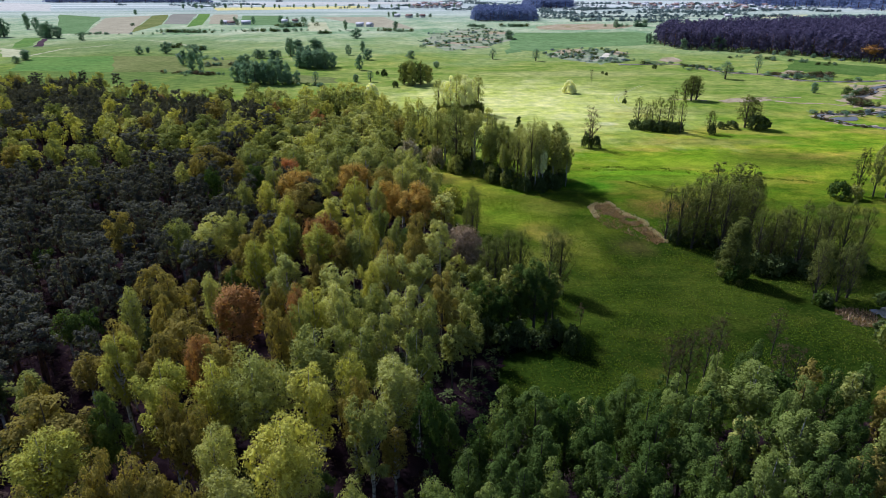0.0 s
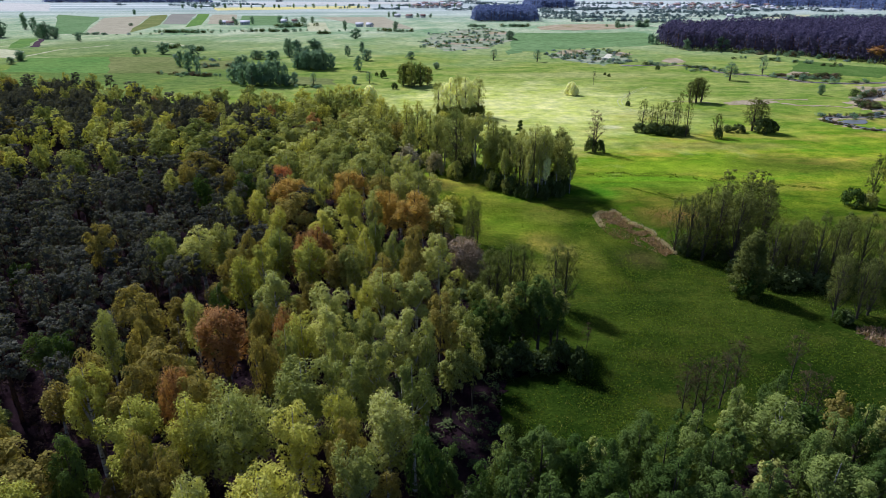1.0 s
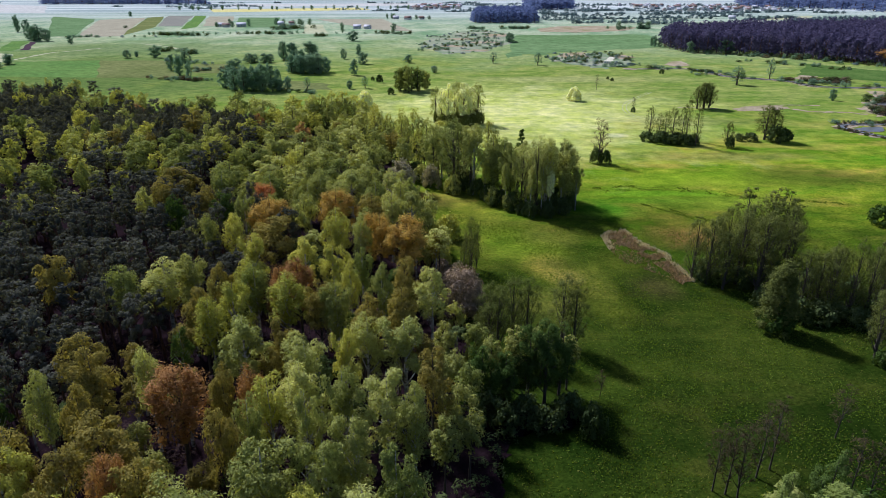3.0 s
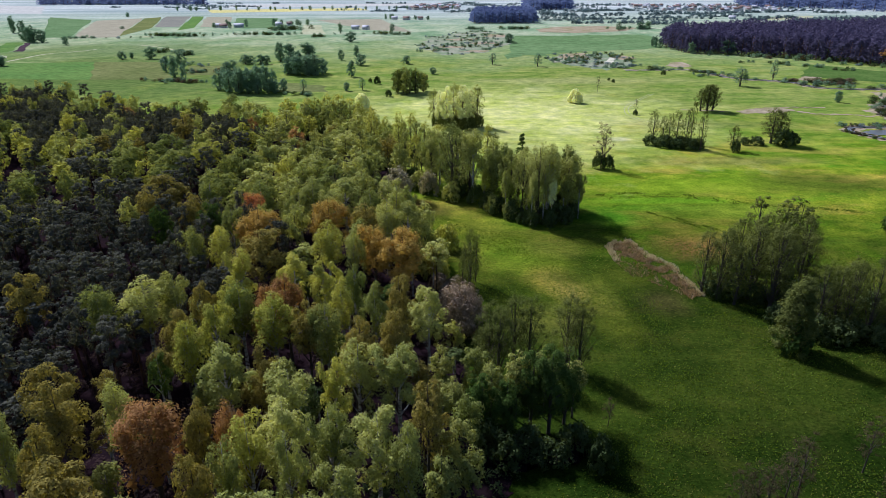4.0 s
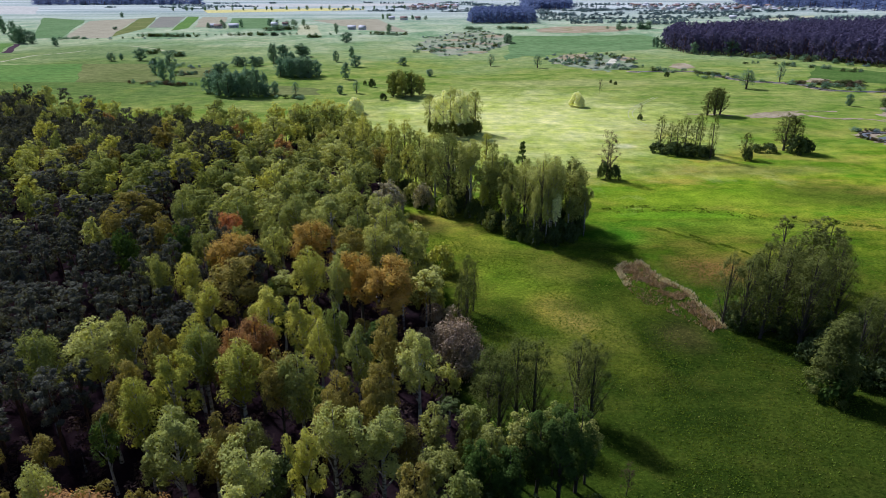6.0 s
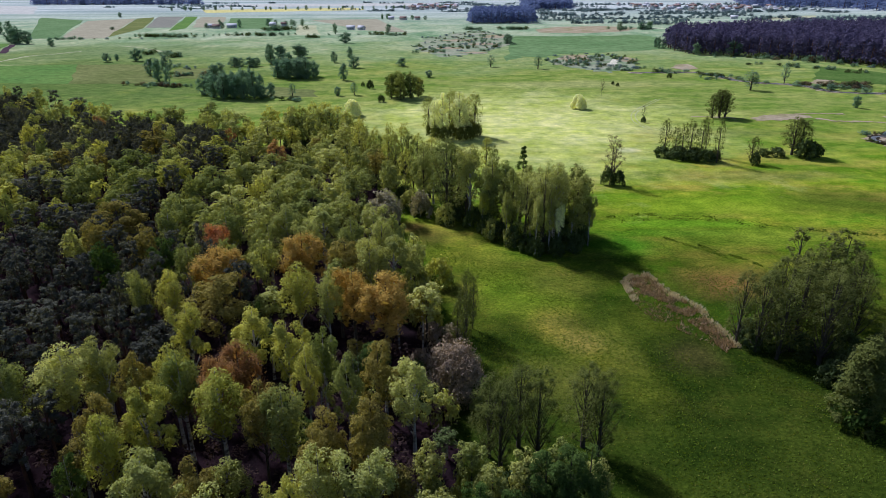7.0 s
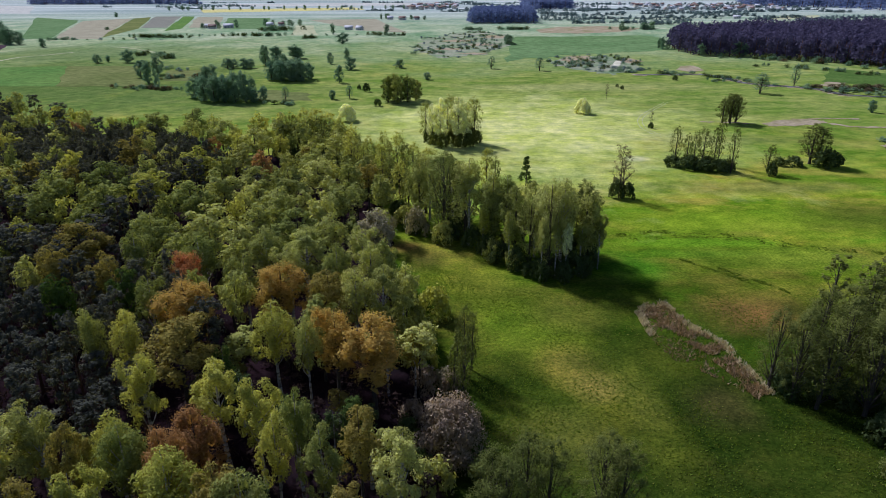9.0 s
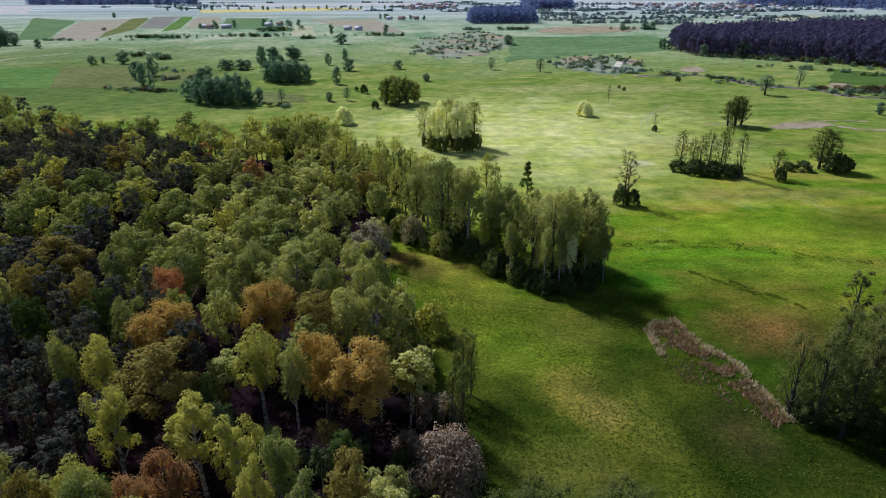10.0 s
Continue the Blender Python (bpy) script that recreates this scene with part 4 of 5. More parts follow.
# ---- trees of the meadow: x, y, height, radius ----
ISLET = [(-2.0, 227.6, 19.9, 3.0), (4.4, 217.8, 23.0, 3.8), (10.5, 213.2, 23.5, 3.4), (16.1, 208.8, 21.5, 2.8), (20.7, 202.8, 20.0, 2.8), (27.4, 195.4, 22.5, 3.2), (30.5, 196.6, 23.1, 3.4), (36.3, 198.9, 22.0, 3.2),
         (40.7, 205.5, 11.5, 1.9), (23.8, 199.0, 18.6, 2.6), (19.7, 213.1, 19.4, 2.6), (26.0, 210.0, 19.0, 3.0), (33.0, 209.0, 20.0, 3.0), (-0.5, 238.0, 17.0, 3.0), (7.0, 229.0, 19.5, 3.2)]
for i, (x, y, h, r) in enumerate(ISLET):
    tree(("leafy", "alder", "birch", "leafy")[i % 4], ("sage", "green", "sage", "sage", "green", "sage")[i % 6], x, y, h, r * (1.42, 1.3, 1.25, 1.38)[i % 4], "NEAR", "in a grove on the meadow", "grove trees")
    if h > 15:
        tree("alder" if i % 3 else "birch", ("green", "alder", "sage")[i % 3], x + picker.uniform(-2.5, 3.0), y + picker.uniform(3.5, 7.0), h * picker.uniform(0.72, 0.94), r * 1.25, "MID", "in a grove on the meadow", "grove trees")
for tint, x, y, h, r in (("sage", 25.6, 193.6, 15.0, 1.9), ("pale", 31.0, 193.2, 14.0, 1.7), ("sage", 19.2, 199.6, 14.5, 1.8), ("green", 34.6, 195.2, 13.0, 1.9), ("green", 39.4, 198.4, 13.5, 1.7), ("yellow", 13.6, 207.0, 13.0, 1.9)):
    tree("birch", tint, x, y, h, r, "NEAR", "at the front of a meadow grove", "grove trees")
tree("conifer", "deep", 30.8, 262.0, 11.0, 2.6, "MID", "behind the meadow grove", "grove trees")
ALDERS = [(-7.5, 238.4, 15.5, 2.4), (-13.5, 250.4, 17.4, 2.4), (-19.7, 257.0, 16.0, 2.4), (-24.2, 263.9, 19.0, 2.4), (17.5, 250.0, 16.5, 2.0), (-47.2, 305.9, 17.9, 4.0), (-37.3, 301.0, 17.6, 3.4), (-56.3, 306.0, 15.7, 3.5),
          (-42.3, 303.9, 18.7, 3.5), (-25.9, 279.0, 17.4, 2.4), (-20.8, 279.0, 13.3, 2.4), (-15.0, 271.1, 16.3, 2.4), (-9.9, 267.3, 17.2, 2.8), (-4.8, 263.7, 14.5, 2.6), (0.2, 250.2, 16.5, 3.0), (-51.5, 303.0, 17.0, 3.4), (-32.0, 292.0, 17.0, 2.8)]
for x, y, h, r in ALDERS:
    bush("shrub", x - 0.5, y - 4.0, 5.5, 3.6, "MID", "under the alders of the forest's edge", "grove bushes")
    tree("alder", "yellow", x, y, h, r * 1.15, "MID", "at the back edge of the forest", "edge alders")
    tree("alder", "green", x + 2.2, y - 3.0, h * 0.85, r, "MID", "at the back edge of the forest", "edge alders")
for x, y, h, r in ((-2.3, 329.0, 16.5, 3.4), (3.6, 319.5, 20.6, 3.9), (10.7, 319.5, 20.9, 4.3), (17.5, 326.0, 18.8, 3.6), (7.0, 326.0, 19.5, 3.6), (14.0, 321.0, 18.5, 3.4), (0.5, 323.0, 18.0, 3.2), (9.5, 329.0, 19.0, 3.2), (15.5, 329.0, 17.0, 3.0)):
    tree("alder" if y > 325 else "leafy", "sage" if y > 325 else "pale", x, y, h, r * (1.0 if y > 325 else 1.15), "MID" if y > 325 else "NEAR", "in a clump on the meadow", "tall clump")
    bush("alder", x + 1.0, y - 2.5, 6.0, 3.0, "MID", "under a clump of pale trees", "grove bushes")
for x, y, h, r in ((71.8, 134.9, 14.2, 2.2), (75.3, 136.1, 13.1, 2.2), (76.3, 133.6, 15.2, 2.0), (79.9, 132.9, 16.7, 2.2), (83.7, 133.6, 15.2, 2.2), (87.3, 134.9, 14.7, 2.4), (90.8, 134.9, 15.9, 2.3), (95.5, 136.0, 14.5, 2.3),
                   (56.4, 151.7, 14.6, 2.4), (58.5, 148.6, 15.9, 2.6), (64.8, 148.6, 17.2, 3.0), (67.3, 144.2, 18.0, 3.0), (74.6, 169.0, 16.2, 2.6), (79.3, 165.2, 17.0, 2.8), (77.6, 151.7, 13.5, 2.5), (64.7, 154.9, 16.4, 2.5),
                   (76.5, 118.5, 13.5, 2.0), (80.5, 117.5, 12.5, 1.9), (83.5, 119.0, 13.0, 2.0), (78.5, 121.5, 12.0, 1.9), (84.6, 169.0, 14.8, 2.6), (71.0, 158.0, 16.0, 2.8), (72.0, 150.0, 15.0, 2.6), (80.5, 158.0, 15.0, 2.6)):
    tree("thin" if y > 160 else "alder", "alder", x, y, h, r * 1.15, "NEAR", "in a dark open grove", "alder grove")
bush("deep", 63.8, 127.6, 5.5, 4.0, "NEAR", "at the foot of a tapering tree", "grove bushes")
tree("cone", "alder", 63.8, 128.5, 13.6, 4.2, "NEAR", "at the corner of the alder grove", "alder grove")
for x, y, h, r in ((61.5, 152.5, 14.0, 2.4), (68.0, 152.5, 15.5, 2.6), (74.5, 155.0, 15.0, 2.5), (76.5, 161.5, 15.5, 2.5), (83.0, 163.5, 14.5, 2.5), (69.5, 147.5, 15.5, 2.5), (61.0, 146.0, 13.5, 2.3), (89.5, 139.5, 14.0, 2.4), (79.0, 138.5, 13.5, 2.3)):
    tree("alder", "alder", x, y, h, r * 1.15, "MID", "in a dark open grove", "alder grove")
for x, y, h, r in ((9.4, 121.4, 11.4, 2.2), (10.8, 119.4, 11.8, 2.2), (13.7, 123.5, 12.1, 2.4), (16.1, 121.4, 12.5, 2.2), (22.7, 123.4, 12.2, 2.5), (24.5, 121.4, 12.0, 2.2), (16.9, 105.3, 14.3, 3.0), (14.4, 106.9, 12.4, 2.7),
                   (10.5, 103.8, 9.5, 2.4), (6.9, 103.8, 10.6, 2.4), (19.5, 107.5, 12.5, 2.4)):
    tree("alder" if y > 110 else "leafy", "alder" if y > 110 else "deep", x, y, h + 1.5, r * 1.2, "NEAR", "at the forest's edge by the meadow", "edge trees")
for x, y, h, r in ((3.2, 93.0, 13.0, 2.6), (4.6, 88.5, 12.0, 2.4), (1.4, 85.5, 13.0, 2.6), (8.6, 107.0, 12.0, 2.6), (12.4, 108.6, 12.5, 2.6), (6.5, 111.0, 12.0, 2.5), (17.0, 110.5, 12.0, 2.5), (21.0, 109.0, 11.0, 2.3), (4.9, 98.0, 13.0, 2.6), (2.4, 103.8, 11.5, 2.6), (1.5, 110.0, 12.5, 2.4)):
    tree("round", "green", x, y, h, r, "FILL", "at the forest's edge by the meadow", "edge trees")
for x, y, h, r in ((25.9, 106.9, 5.0, 0.9), (6.4, 153.3, 10.2, 1.0), (7.2, 145.7, 13.0, 1.2), (5.6, 149.4, 9.4, 0.9), (37.2, 86.0, 11.0, 1.6), (38.4, 85.2, 12.0, 1.6), (35.8, 86.6, 10.5, 1.4), (42.5, 89.0, 11.5, 1.6),
                   (45.0, 90.5, 12.0, 1.6), (57.5, 97.0, 9.0, 1.5), (53.5, 86.5, 9.5, 1.5), (55.0, 85.0, 9.0, 1.4)):
    tree("bare" if x > 10 else "alder", "dusk" if x > 10 else "alder", x, y, h, r * 1.2, "MID", "at the edge of the meadow", "bare trees")
for x, y, h, r in ((57.9, 251.5, 17.0, 3.2), (59.3, 252.0, 15.0, 3.0)):
    tree("bare", "thicket", x, y, h, r, "NEAR", "out of a round bush on the meadow", "bare trees")
for x, y, h, r in ((88.2, 291.3, 13.8, 2.4), (91.0, 287.6, 11.9, 1.8), (92.8, 285.2, 13.3, 1.6), (96.8, 287.6, 13.9, 2.4), (99.8, 285.2, 15.3, 1.8), (103.5, 290.1, 17.7, 1.5), (103.2, 278.1, 16.4, 1.8),
                   (135.2, 363.6, 11.6, 3.4), (138.6, 363.2, 14.0, 3.6), (142.0, 365.4, 12.7, 3.6), (139.8, 367.0, 13.0, 3.6), (136.7, 290.1, 14.5, 4.2), (116.0, 278.1, 9.9, 2.2), (139.8, 290.1, 13.5, 3.4), (127.4, 189.5, 14.6, 2.2)):
    tree("alder", "alder", x, y, h, r * 1.15, "LOW" if x < 104 else "MID", "in a grove on the open meadow", "meadow groves")
for x, y, h, r in ((131.5, 187.8, 17.9, 2.9), (134.5, 186.6, 15.6, 2.5), (138.5, 190.0, 16.5, 2.8)):
    tree("leafy", "sage", x, y, h, r, "NEAR", "in a grove on the open meadow", "meadow groves")
for x, y, h, r in ((96.9, 430.0, 9.9, 1.2), (99.5, 356.2, 8.0, 1.1)):
    tree("bare", "dusk", x, y, h, r * 1.2, "MID", "standing alone on the meadow", "bare trees")
for x, y, h, r in ((43.1, 577.7, 9.2, 3.4), (78.6, 564.3, 9.9, 3.8), (193.4, 451.8, 11.8, 5.0), (229.2, 482.0, 13.7, 2.8), (-48.2, 437.9, 7.5, 2.3), (-84.2, 435.3, 7.1, 2.4)):
    tree("alder", "far", x, y, h, r, "MID", "standing alone on the meadow", "lone trees")
bush("pale", 74.9, 389.8, 7.4, 4.9, "BLOOM", "alone on the bright meadow", "pale bushes")
bush("pale", -40.7, 372.5, 8.2, 5.6, "BLOOM", "at the back edge of the forest", "pale bushes")

for shape, tint, x, y, h, r in (("birch", "sage", -3.4, 171.0, 11.5, 2.6), ("birch", "sage", 29.0, 194.0, 15.4, 2.4), ("cone", "deep", -8.2, 136.5, 9.0, 2.4), ("alder", "alder", 7.4, 155.2, 13.1, 1.7), ("alder", "alder", 8.8, 157.2, 11.5, 1.3)):
    tree(shape, tint, x, y, h, r, "NEAR", "at the forest's edge by the meadow", "edge trees")

# ---- bushes: x, y, height, radius ----
for x, y, h, r in ((12.0, 211.2, 6.3, 3.8), (6.0, 216.1, 5.7, 4.7), (-2.9, 223.6, 5.1, 4.9), (17.3, 202.8, 5.3, 3.6), (24.0, 195.4, 3.6, 2.7), (32.6, 194.6, 6.4, 4.1), (27.4, 196.4, 4.3, 4.1), (-7.5, 230.9, 5.2, 4.2),
                   (14.8, 206.9, 6.2, 3.0), (21.0, 199.0, 5.9, 3.5), (38.0, 200.6, 6.0, 3.2), (9.0, 222.0, 6.0, 4.0), (35.5, 205.0, 6.0, 4.0)):
    bush("shrub", x, y, h, r, "NEAR", "under the birches of a meadow grove", "grove bushes")
for tint, x, y, h, r in (("sage", 4.6, 214.6, 6.5, 3.6), ("sage", 16.0, 203.2, 6.0, 3.0), ("beige", -2.6, 220.5, 8.0, 3.8), ("green", 20.0, 199.0, 5.0, 2.8), ("shrub", 25.6, 192.8, 4.8, 2.8), ("shrub", 30.4, 192.2, 4.6, 2.8), ("shrub", 35.6, 195.0, 4.8, 2.8), ("sage", -6.0, 226.5, 6.5, 3.6)):
    bush(tint, x, y, h, r, "NEAR", "in front of the meadow grove", "grove bushes")
bush("shrub", 22.7, 98.0, 5.6, 2.6, "NEAR", "standing alone in the shaded meadow")
for tint, x, y, h, r in (("yellow", 2.5, 176.2, 6.8, 4.6), ("green", -0.2, 164.2, 7.7, 3.8), ("yellow", 1.4, 158.2, 5.7, 2.6), ("beige", 4.6, 152.3, 3.9, 2.9), ("green", -2.2, 175.5, 6.4, 3.0), ("sage", -5.0, 188.0, 5.2, 3.0), ("beige", -11.0, 218.5, 8.0, 4.4), ("twig", 5.2, 136.2, 9.0, 6.2), ("green", -2.4, 160.2, 9.0, 3.9), ("twig", 1.1, 151.3, 5.0, 3.0), ("twig", 4.8, 136.5, 9.5, 6.4), ("twig", 5.2, 150.6, 4.0, 2.2), ("twig", -0.5, 143.0, 4.5, 2.6), ("shrub", 0.5, 132.5, 4.0, 2.6), ("green", 8.6, 131.5, 3.2, 2.0), ("shrub", -1.0, 138.0, 5.0, 3.0), ("green", -5.7, 167.0, 8.7, 2.6),
                         ("yellow", 0.0, 158.0, 5.2, 1.4), ("green", 6.0, 112.0, 6.0, 3.0), ("shrub", 12.0, 113.0, 5.0, 3.4), ("shrub", 18.0, 114.0, 4.5, 3.0), ("shrub", 7.5, 101.0, 5.5, 3.2), ("shrub", 13.5, 101.0, 5.0, 3.4), ("shrub", 20.0, 101.5, 5.0, 3.2), ("shrub", 10.0, 99.0, 5.0, 3.2), ("shrub", 16.0, 99.0, 4.0, 3.0),
                         ("sage", 3.0, 129.0, 5.5, 3.2)):
    bush(tint, x, y, h, r, "FINE" if tint in ("twig", "beige") and h > 7 else "NEAR", "along the forest's edge", "edge bushes")
# bushes of the grove; the first nine are added to stand in for shade
for x, y, h, r in ((62.0, 150.0, 4.0, 3.4), (66.0, 147.5, 4.2, 3.4), (70.0, 146.5, 4.2, 3.4), (74.5, 148.5, 4.2, 3.4), (60.0, 154.0, 3.6, 3.2), (67.5, 156.0, 4.0, 3.4), (76.5, 157.5, 4.0, 3.4), (81.0, 148.0, 4.2, 3.4), (87.0, 143.0, 4.2, 3.6), (68.0, 135.5, 4.6, 3.6), (70.0, 132.0, 5.0, 3.2), (77.0, 134.0, 4.6, 3.8), (83.0, 134.5, 4.6, 3.8), (89.0, 135.5, 4.6, 3.8), (95.0, 137.0, 4.6, 3.8), (66.0, 139.0, 4.0, 3.0), (71.0, 141.0, 5.0, 4.0), (74.0, 131.5, 4.5, 4.0), (80.0, 130.5, 4.0, 4.0), (86.0, 131.0, 4.0, 3.6), (92.0, 132.0, 4.5, 3.6), (58.0, 150.0, 4.0, 3.0), (78.0, 145.0, 4.5, 4.0)):
    bush("shrub", x, y, h, r, "NEAR", "under the alder grove", "grove bushes")
for x, y, h, r in ((57.0, 251.5, 6.0, 3.0), (60.4, 250.5, 5.5, 2.6), (86.5, 288.0, 4.2, 4.0), (90.5, 284.0, 4.6, 4.4), (95.0, 281.5, 4.2, 4.2), (99.5, 280.5, 4.8, 4.4), (103.0, 281.0, 4.4, 4.0), (93.0, 288.0, 4.4, 4.4), (98.5, 287.0, 4.2, 4.2), (115.8, 275.0, 5.0, 2.4), (129.8, 287.6, 3.9, 3.8),
                   (125.0, 288.0, 3.2, 2.6), (98.5, 352.6, 2.9, 1.6), (115.5, 478.8, 2.2, 1.2), (116.2, 469.5, 2.5, 1.4), (162.4, 509.1, 3.6, 2.4), (-29.9, 412.6, 4.3, 2.6), (-46.9, 472.5, 2.9, 1.7), (-41.3, 463.4, 5.7, 2.7)):
    bush("shrub", x, y, h, r, "MID", "on the open meadow", "meadow bushes")
for tint, x, y, h, r in (("shrub", 138.9, 285.2, 7.0, 5.0), ("shrub", 143.0, 286.5, 6.0, 4.0), ("deep", 120.0, 186.6, 5.6, 4.2), ("green", 124.0, 185.5, 4.5, 3.4), ("deep", 76.2, 116.0, 3.0, 1.8), ("shrub", 87.5, 105.0, 3.6, 2.6), ("shrub", 81.5, 103.5, 3.4, 2.6), ("green", 88.5, 100.0, 4.0, 3.0), ("shrub", 90.0, 116.5, 2.6, 2.4), ("green", 80.0, 100.0, 4.5, 3.0), ("green", 84.0, 96.5, 4.0, 3.0), ("shrub", 86.0, 103.0, 4.5, 3.2), ("shrub", 77.0, 115.5, 3.0, 2.0)):
    bush(tint, x, y, h, r, "MID", "on the open meadow", "meadow bushes")

# ---- far trees and groves ----
FAR_LEFT = [(-539.1, 829.2, 24.0, 9.0), (-599.8, 979.7, 24.0, 6.0), (-587.5, 979.7, 18.0, 6.0), (-492.5, 829.2, 16.7, 7.0), (-472.0, 811.3, 20.2, 7.0), (-462.5, 811.3, 15.1, 6.4), (-417.1, 777.6, 10.2, 4.0), (-359.5, 573.2, 9.1, 5.6),
            (-351.0, 547.4, 6.0, 4.0), (-282.4, 621.6, 7.8, 4.2), (-279.0, 632.3, 5.9, 2.4), (-259.8, 626.9, 11.4, 5.6), (-207.7, 531.5, 12.8, 4.0), (-190.3, 502.1, 16.2, 4.0), (-202.0, 547.4, 14.0, 5.0), (-176.0, 482.0, 11.7, 2.0),
            (-660.9, 1468.6, 10.8, 4.3), (-485.3, 1061.8, 4.6, 4.1), (-548.0, 835.0, 22.0, 8.0), (-482.0, 820.0, 17.0, 7.0)]
FAR_GROVES = [(-137.8, 440.6, 12.3, 4.1), (-128.7, 430.0, 14.8, 4.4), (-121.4, 424.9, 14.7, 4.3), (-115.6, 424.9, 16.0, 4.3), (-109.7, 424.9, 18.1, 3.9), (-103.9, 424.9, 17.4, 3.5), (-99.5, 424.9, 8.3, 3.1), (-159.3, 523.8, 9.2, 4.4),
              (-162.0, 582.3, 8.3, 4.8), (-149.1, 582.3, 8.3, 5.0), (-111.8, 516.4, 13.3, 4.7), (-103.4, 509.1, 14.8, 5.1), (-96.4, 509.1, 14.8, 5.0), (-90.3, 509.1, 14.8, 4.6), (-86.3, 516.4, 12.5, 3.2), (-137.0, 601.3, 17.0, 4.9),
              (-123.8, 654.6, 12.4, 7.0), (-143.9, 666.4, 10.4, 6.0), (-119.3, 564.3, 12.6, 5.1), (-118.0, 432.0, 15.0, 4.2), (-108.0, 519.0, 14.0, 5.0), (-98.0, 518.0, 14.5, 5.0)]
FAR_MIDDLE = [(-86.4, 611.3, 10.1, 3.3), (-77.2, 643.3, 11.1, 3.4), (-65.2, 573.2, 10.0, 4.6), (-63.4, 502.1, 12.1, 3.6), (-57.6, 435.3, 5.6, 2.3), (-28.1, 582.3, 7.3, 4.6), (-5.3, 516.4, 5.3, 3.0), (-70.4, 1005.7, 10.7, 4.4),
              (77.3, 794.1, 11.1, 6.0), (-104.7, 811.3, 12.6, 6.5), (-137.1, 955.0, 15.0, 3.4), (239.5, 666.4, 11.5, 3.7), (270.9, 660.5, 14.0, 7.0), (225.3, 732.0, 12.6, 2.7), (226.5, 746.6, 10.4, 2.8), (230.2, 732.0, 10.2, 2.7),
              (336.8, 611.3, 9.6, 4.3), (256.5, 1005.7, 13.8, 4.6), (314.7, 1061.8, 11.2, 6.8), (296.0, 1033.0, 10.9, 6.6), (221.2, 389.8, 6.8, 2.2)]
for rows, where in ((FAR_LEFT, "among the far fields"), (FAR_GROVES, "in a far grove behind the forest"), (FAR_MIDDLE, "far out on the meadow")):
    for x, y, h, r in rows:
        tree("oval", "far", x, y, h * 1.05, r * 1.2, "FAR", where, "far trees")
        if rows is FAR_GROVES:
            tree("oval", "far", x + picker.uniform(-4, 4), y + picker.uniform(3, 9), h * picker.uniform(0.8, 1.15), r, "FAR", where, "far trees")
for x, y, h, r in ((-25.2, 424.9, 16.0, 3.8), (-19.5, 419.9, 17.9, 4.1), (-14.3, 424.9, 16.0, 3.8), (-10.0, 430.0, 12.7, 3.1), (-22.0, 428.0, 16.5, 3.6)):
    tree("oval", "green", x, y, h, r * 1.3, "MID", "in a dense clump behind the meadow", "far trees")
    tree("oval", "deep", x + picker.uniform(-1, 3), y + 5.0, h * 0.9, r * 1.2, "MID", "in a dense clump behind the meadow", "far trees")
tree("round", "brown", 357.0, 555.8, 15.1, 8.5, "FAR", "at the edge of the pine wood", "far trees")
rnd = random.Random(21)
far_bushes = []
for poly, gap in (([(-25, 754), (-10, 888), (48, 1033), (91, 943), (79, 778), (44, 685), (3, 655)], 13), ([(96, 611), (113, 666), (150, 666), (171, 622), (156, 564), (126, 535), (105, 573)], 9), ([(236, 650), (290, 636), (372, 530), (352, 530), (320, 600), (280, 630)], 8),
                  ([(185, 512), (208, 512), (208, 500), (185, 500)], 6), ([(240, 450), (275, 462), (258, 466), (238, 460)], 5), ([(-520, 868), (-330, 868), (-330, 880), (-520, 880)], 13), ([(-330, 930), (-60, 930), (-60, 950), (-330, 950)], 16),
                  ([(-245, 600), (-190, 560), (-185, 570), (-240, 615)], 7), ([(-190, 470), (-100, 455), (-100, 465), (-190, 482)], 8), ([(186, 328), (212, 322), (216, 314), (186, 319)], 6), ([(222, 345), (236, 372), (262, 408), (252, 410), (226, 372)], 7)):
    wide = gap > 8 and poly[0][1] > 600 and len(poly) > 4
    spots = [(x + rnd.gauss(0, 5), y + rnd.gauss(0, 6)) for x, y in scatter(poly, gap * 1.7, 3, None, (), 900) for _ in range(rnd.randrange(2, 8))] if wide else scatter(poly, gap * 1.05, 3, None, (), 900)
    for x, y in spots:
        far_bushes.append((x, y, rnd.uniform(1.0, 3.6), rnd.uniform(0.9, 3.0), "clump", rnd.choice(("shrub", "far", "far", "hedge"))))


for line, step in (([(275, 441), (246, 446), (234, 458), (234, 472), (220, 484), (208, 496), (205, 520), (196, 543), (167, 543), (140, 541)], 7), ([(236, 660), (273, 641), (299, 616), (324, 593), (340, 562), (362, 540)], 7), ([(-385, 919), (-315, 906), (-261, 935), (-228, 923)], 9)):
    for (x1, y1), (x2, y2) in zip(line, line[1:]):
        for k in range(int(math.hypot(x2 - x1, y2 - y1) / step)):
            if rnd.random() < 0.7:
                q = k * step / math.hypot(x2 - x1, y2 - y1)
                far_bushes.append((x1 + (x2 - x1) * q + rnd.gauss(0, 2.5), y1 + (y2 - y1) * q + rnd.gauss(0, 2.5), rnd.uniform(1.5, 5.0), rnd.uniform(1.6, 3.8), "clump", rnd.choice(("shrub", "far", "far"))))


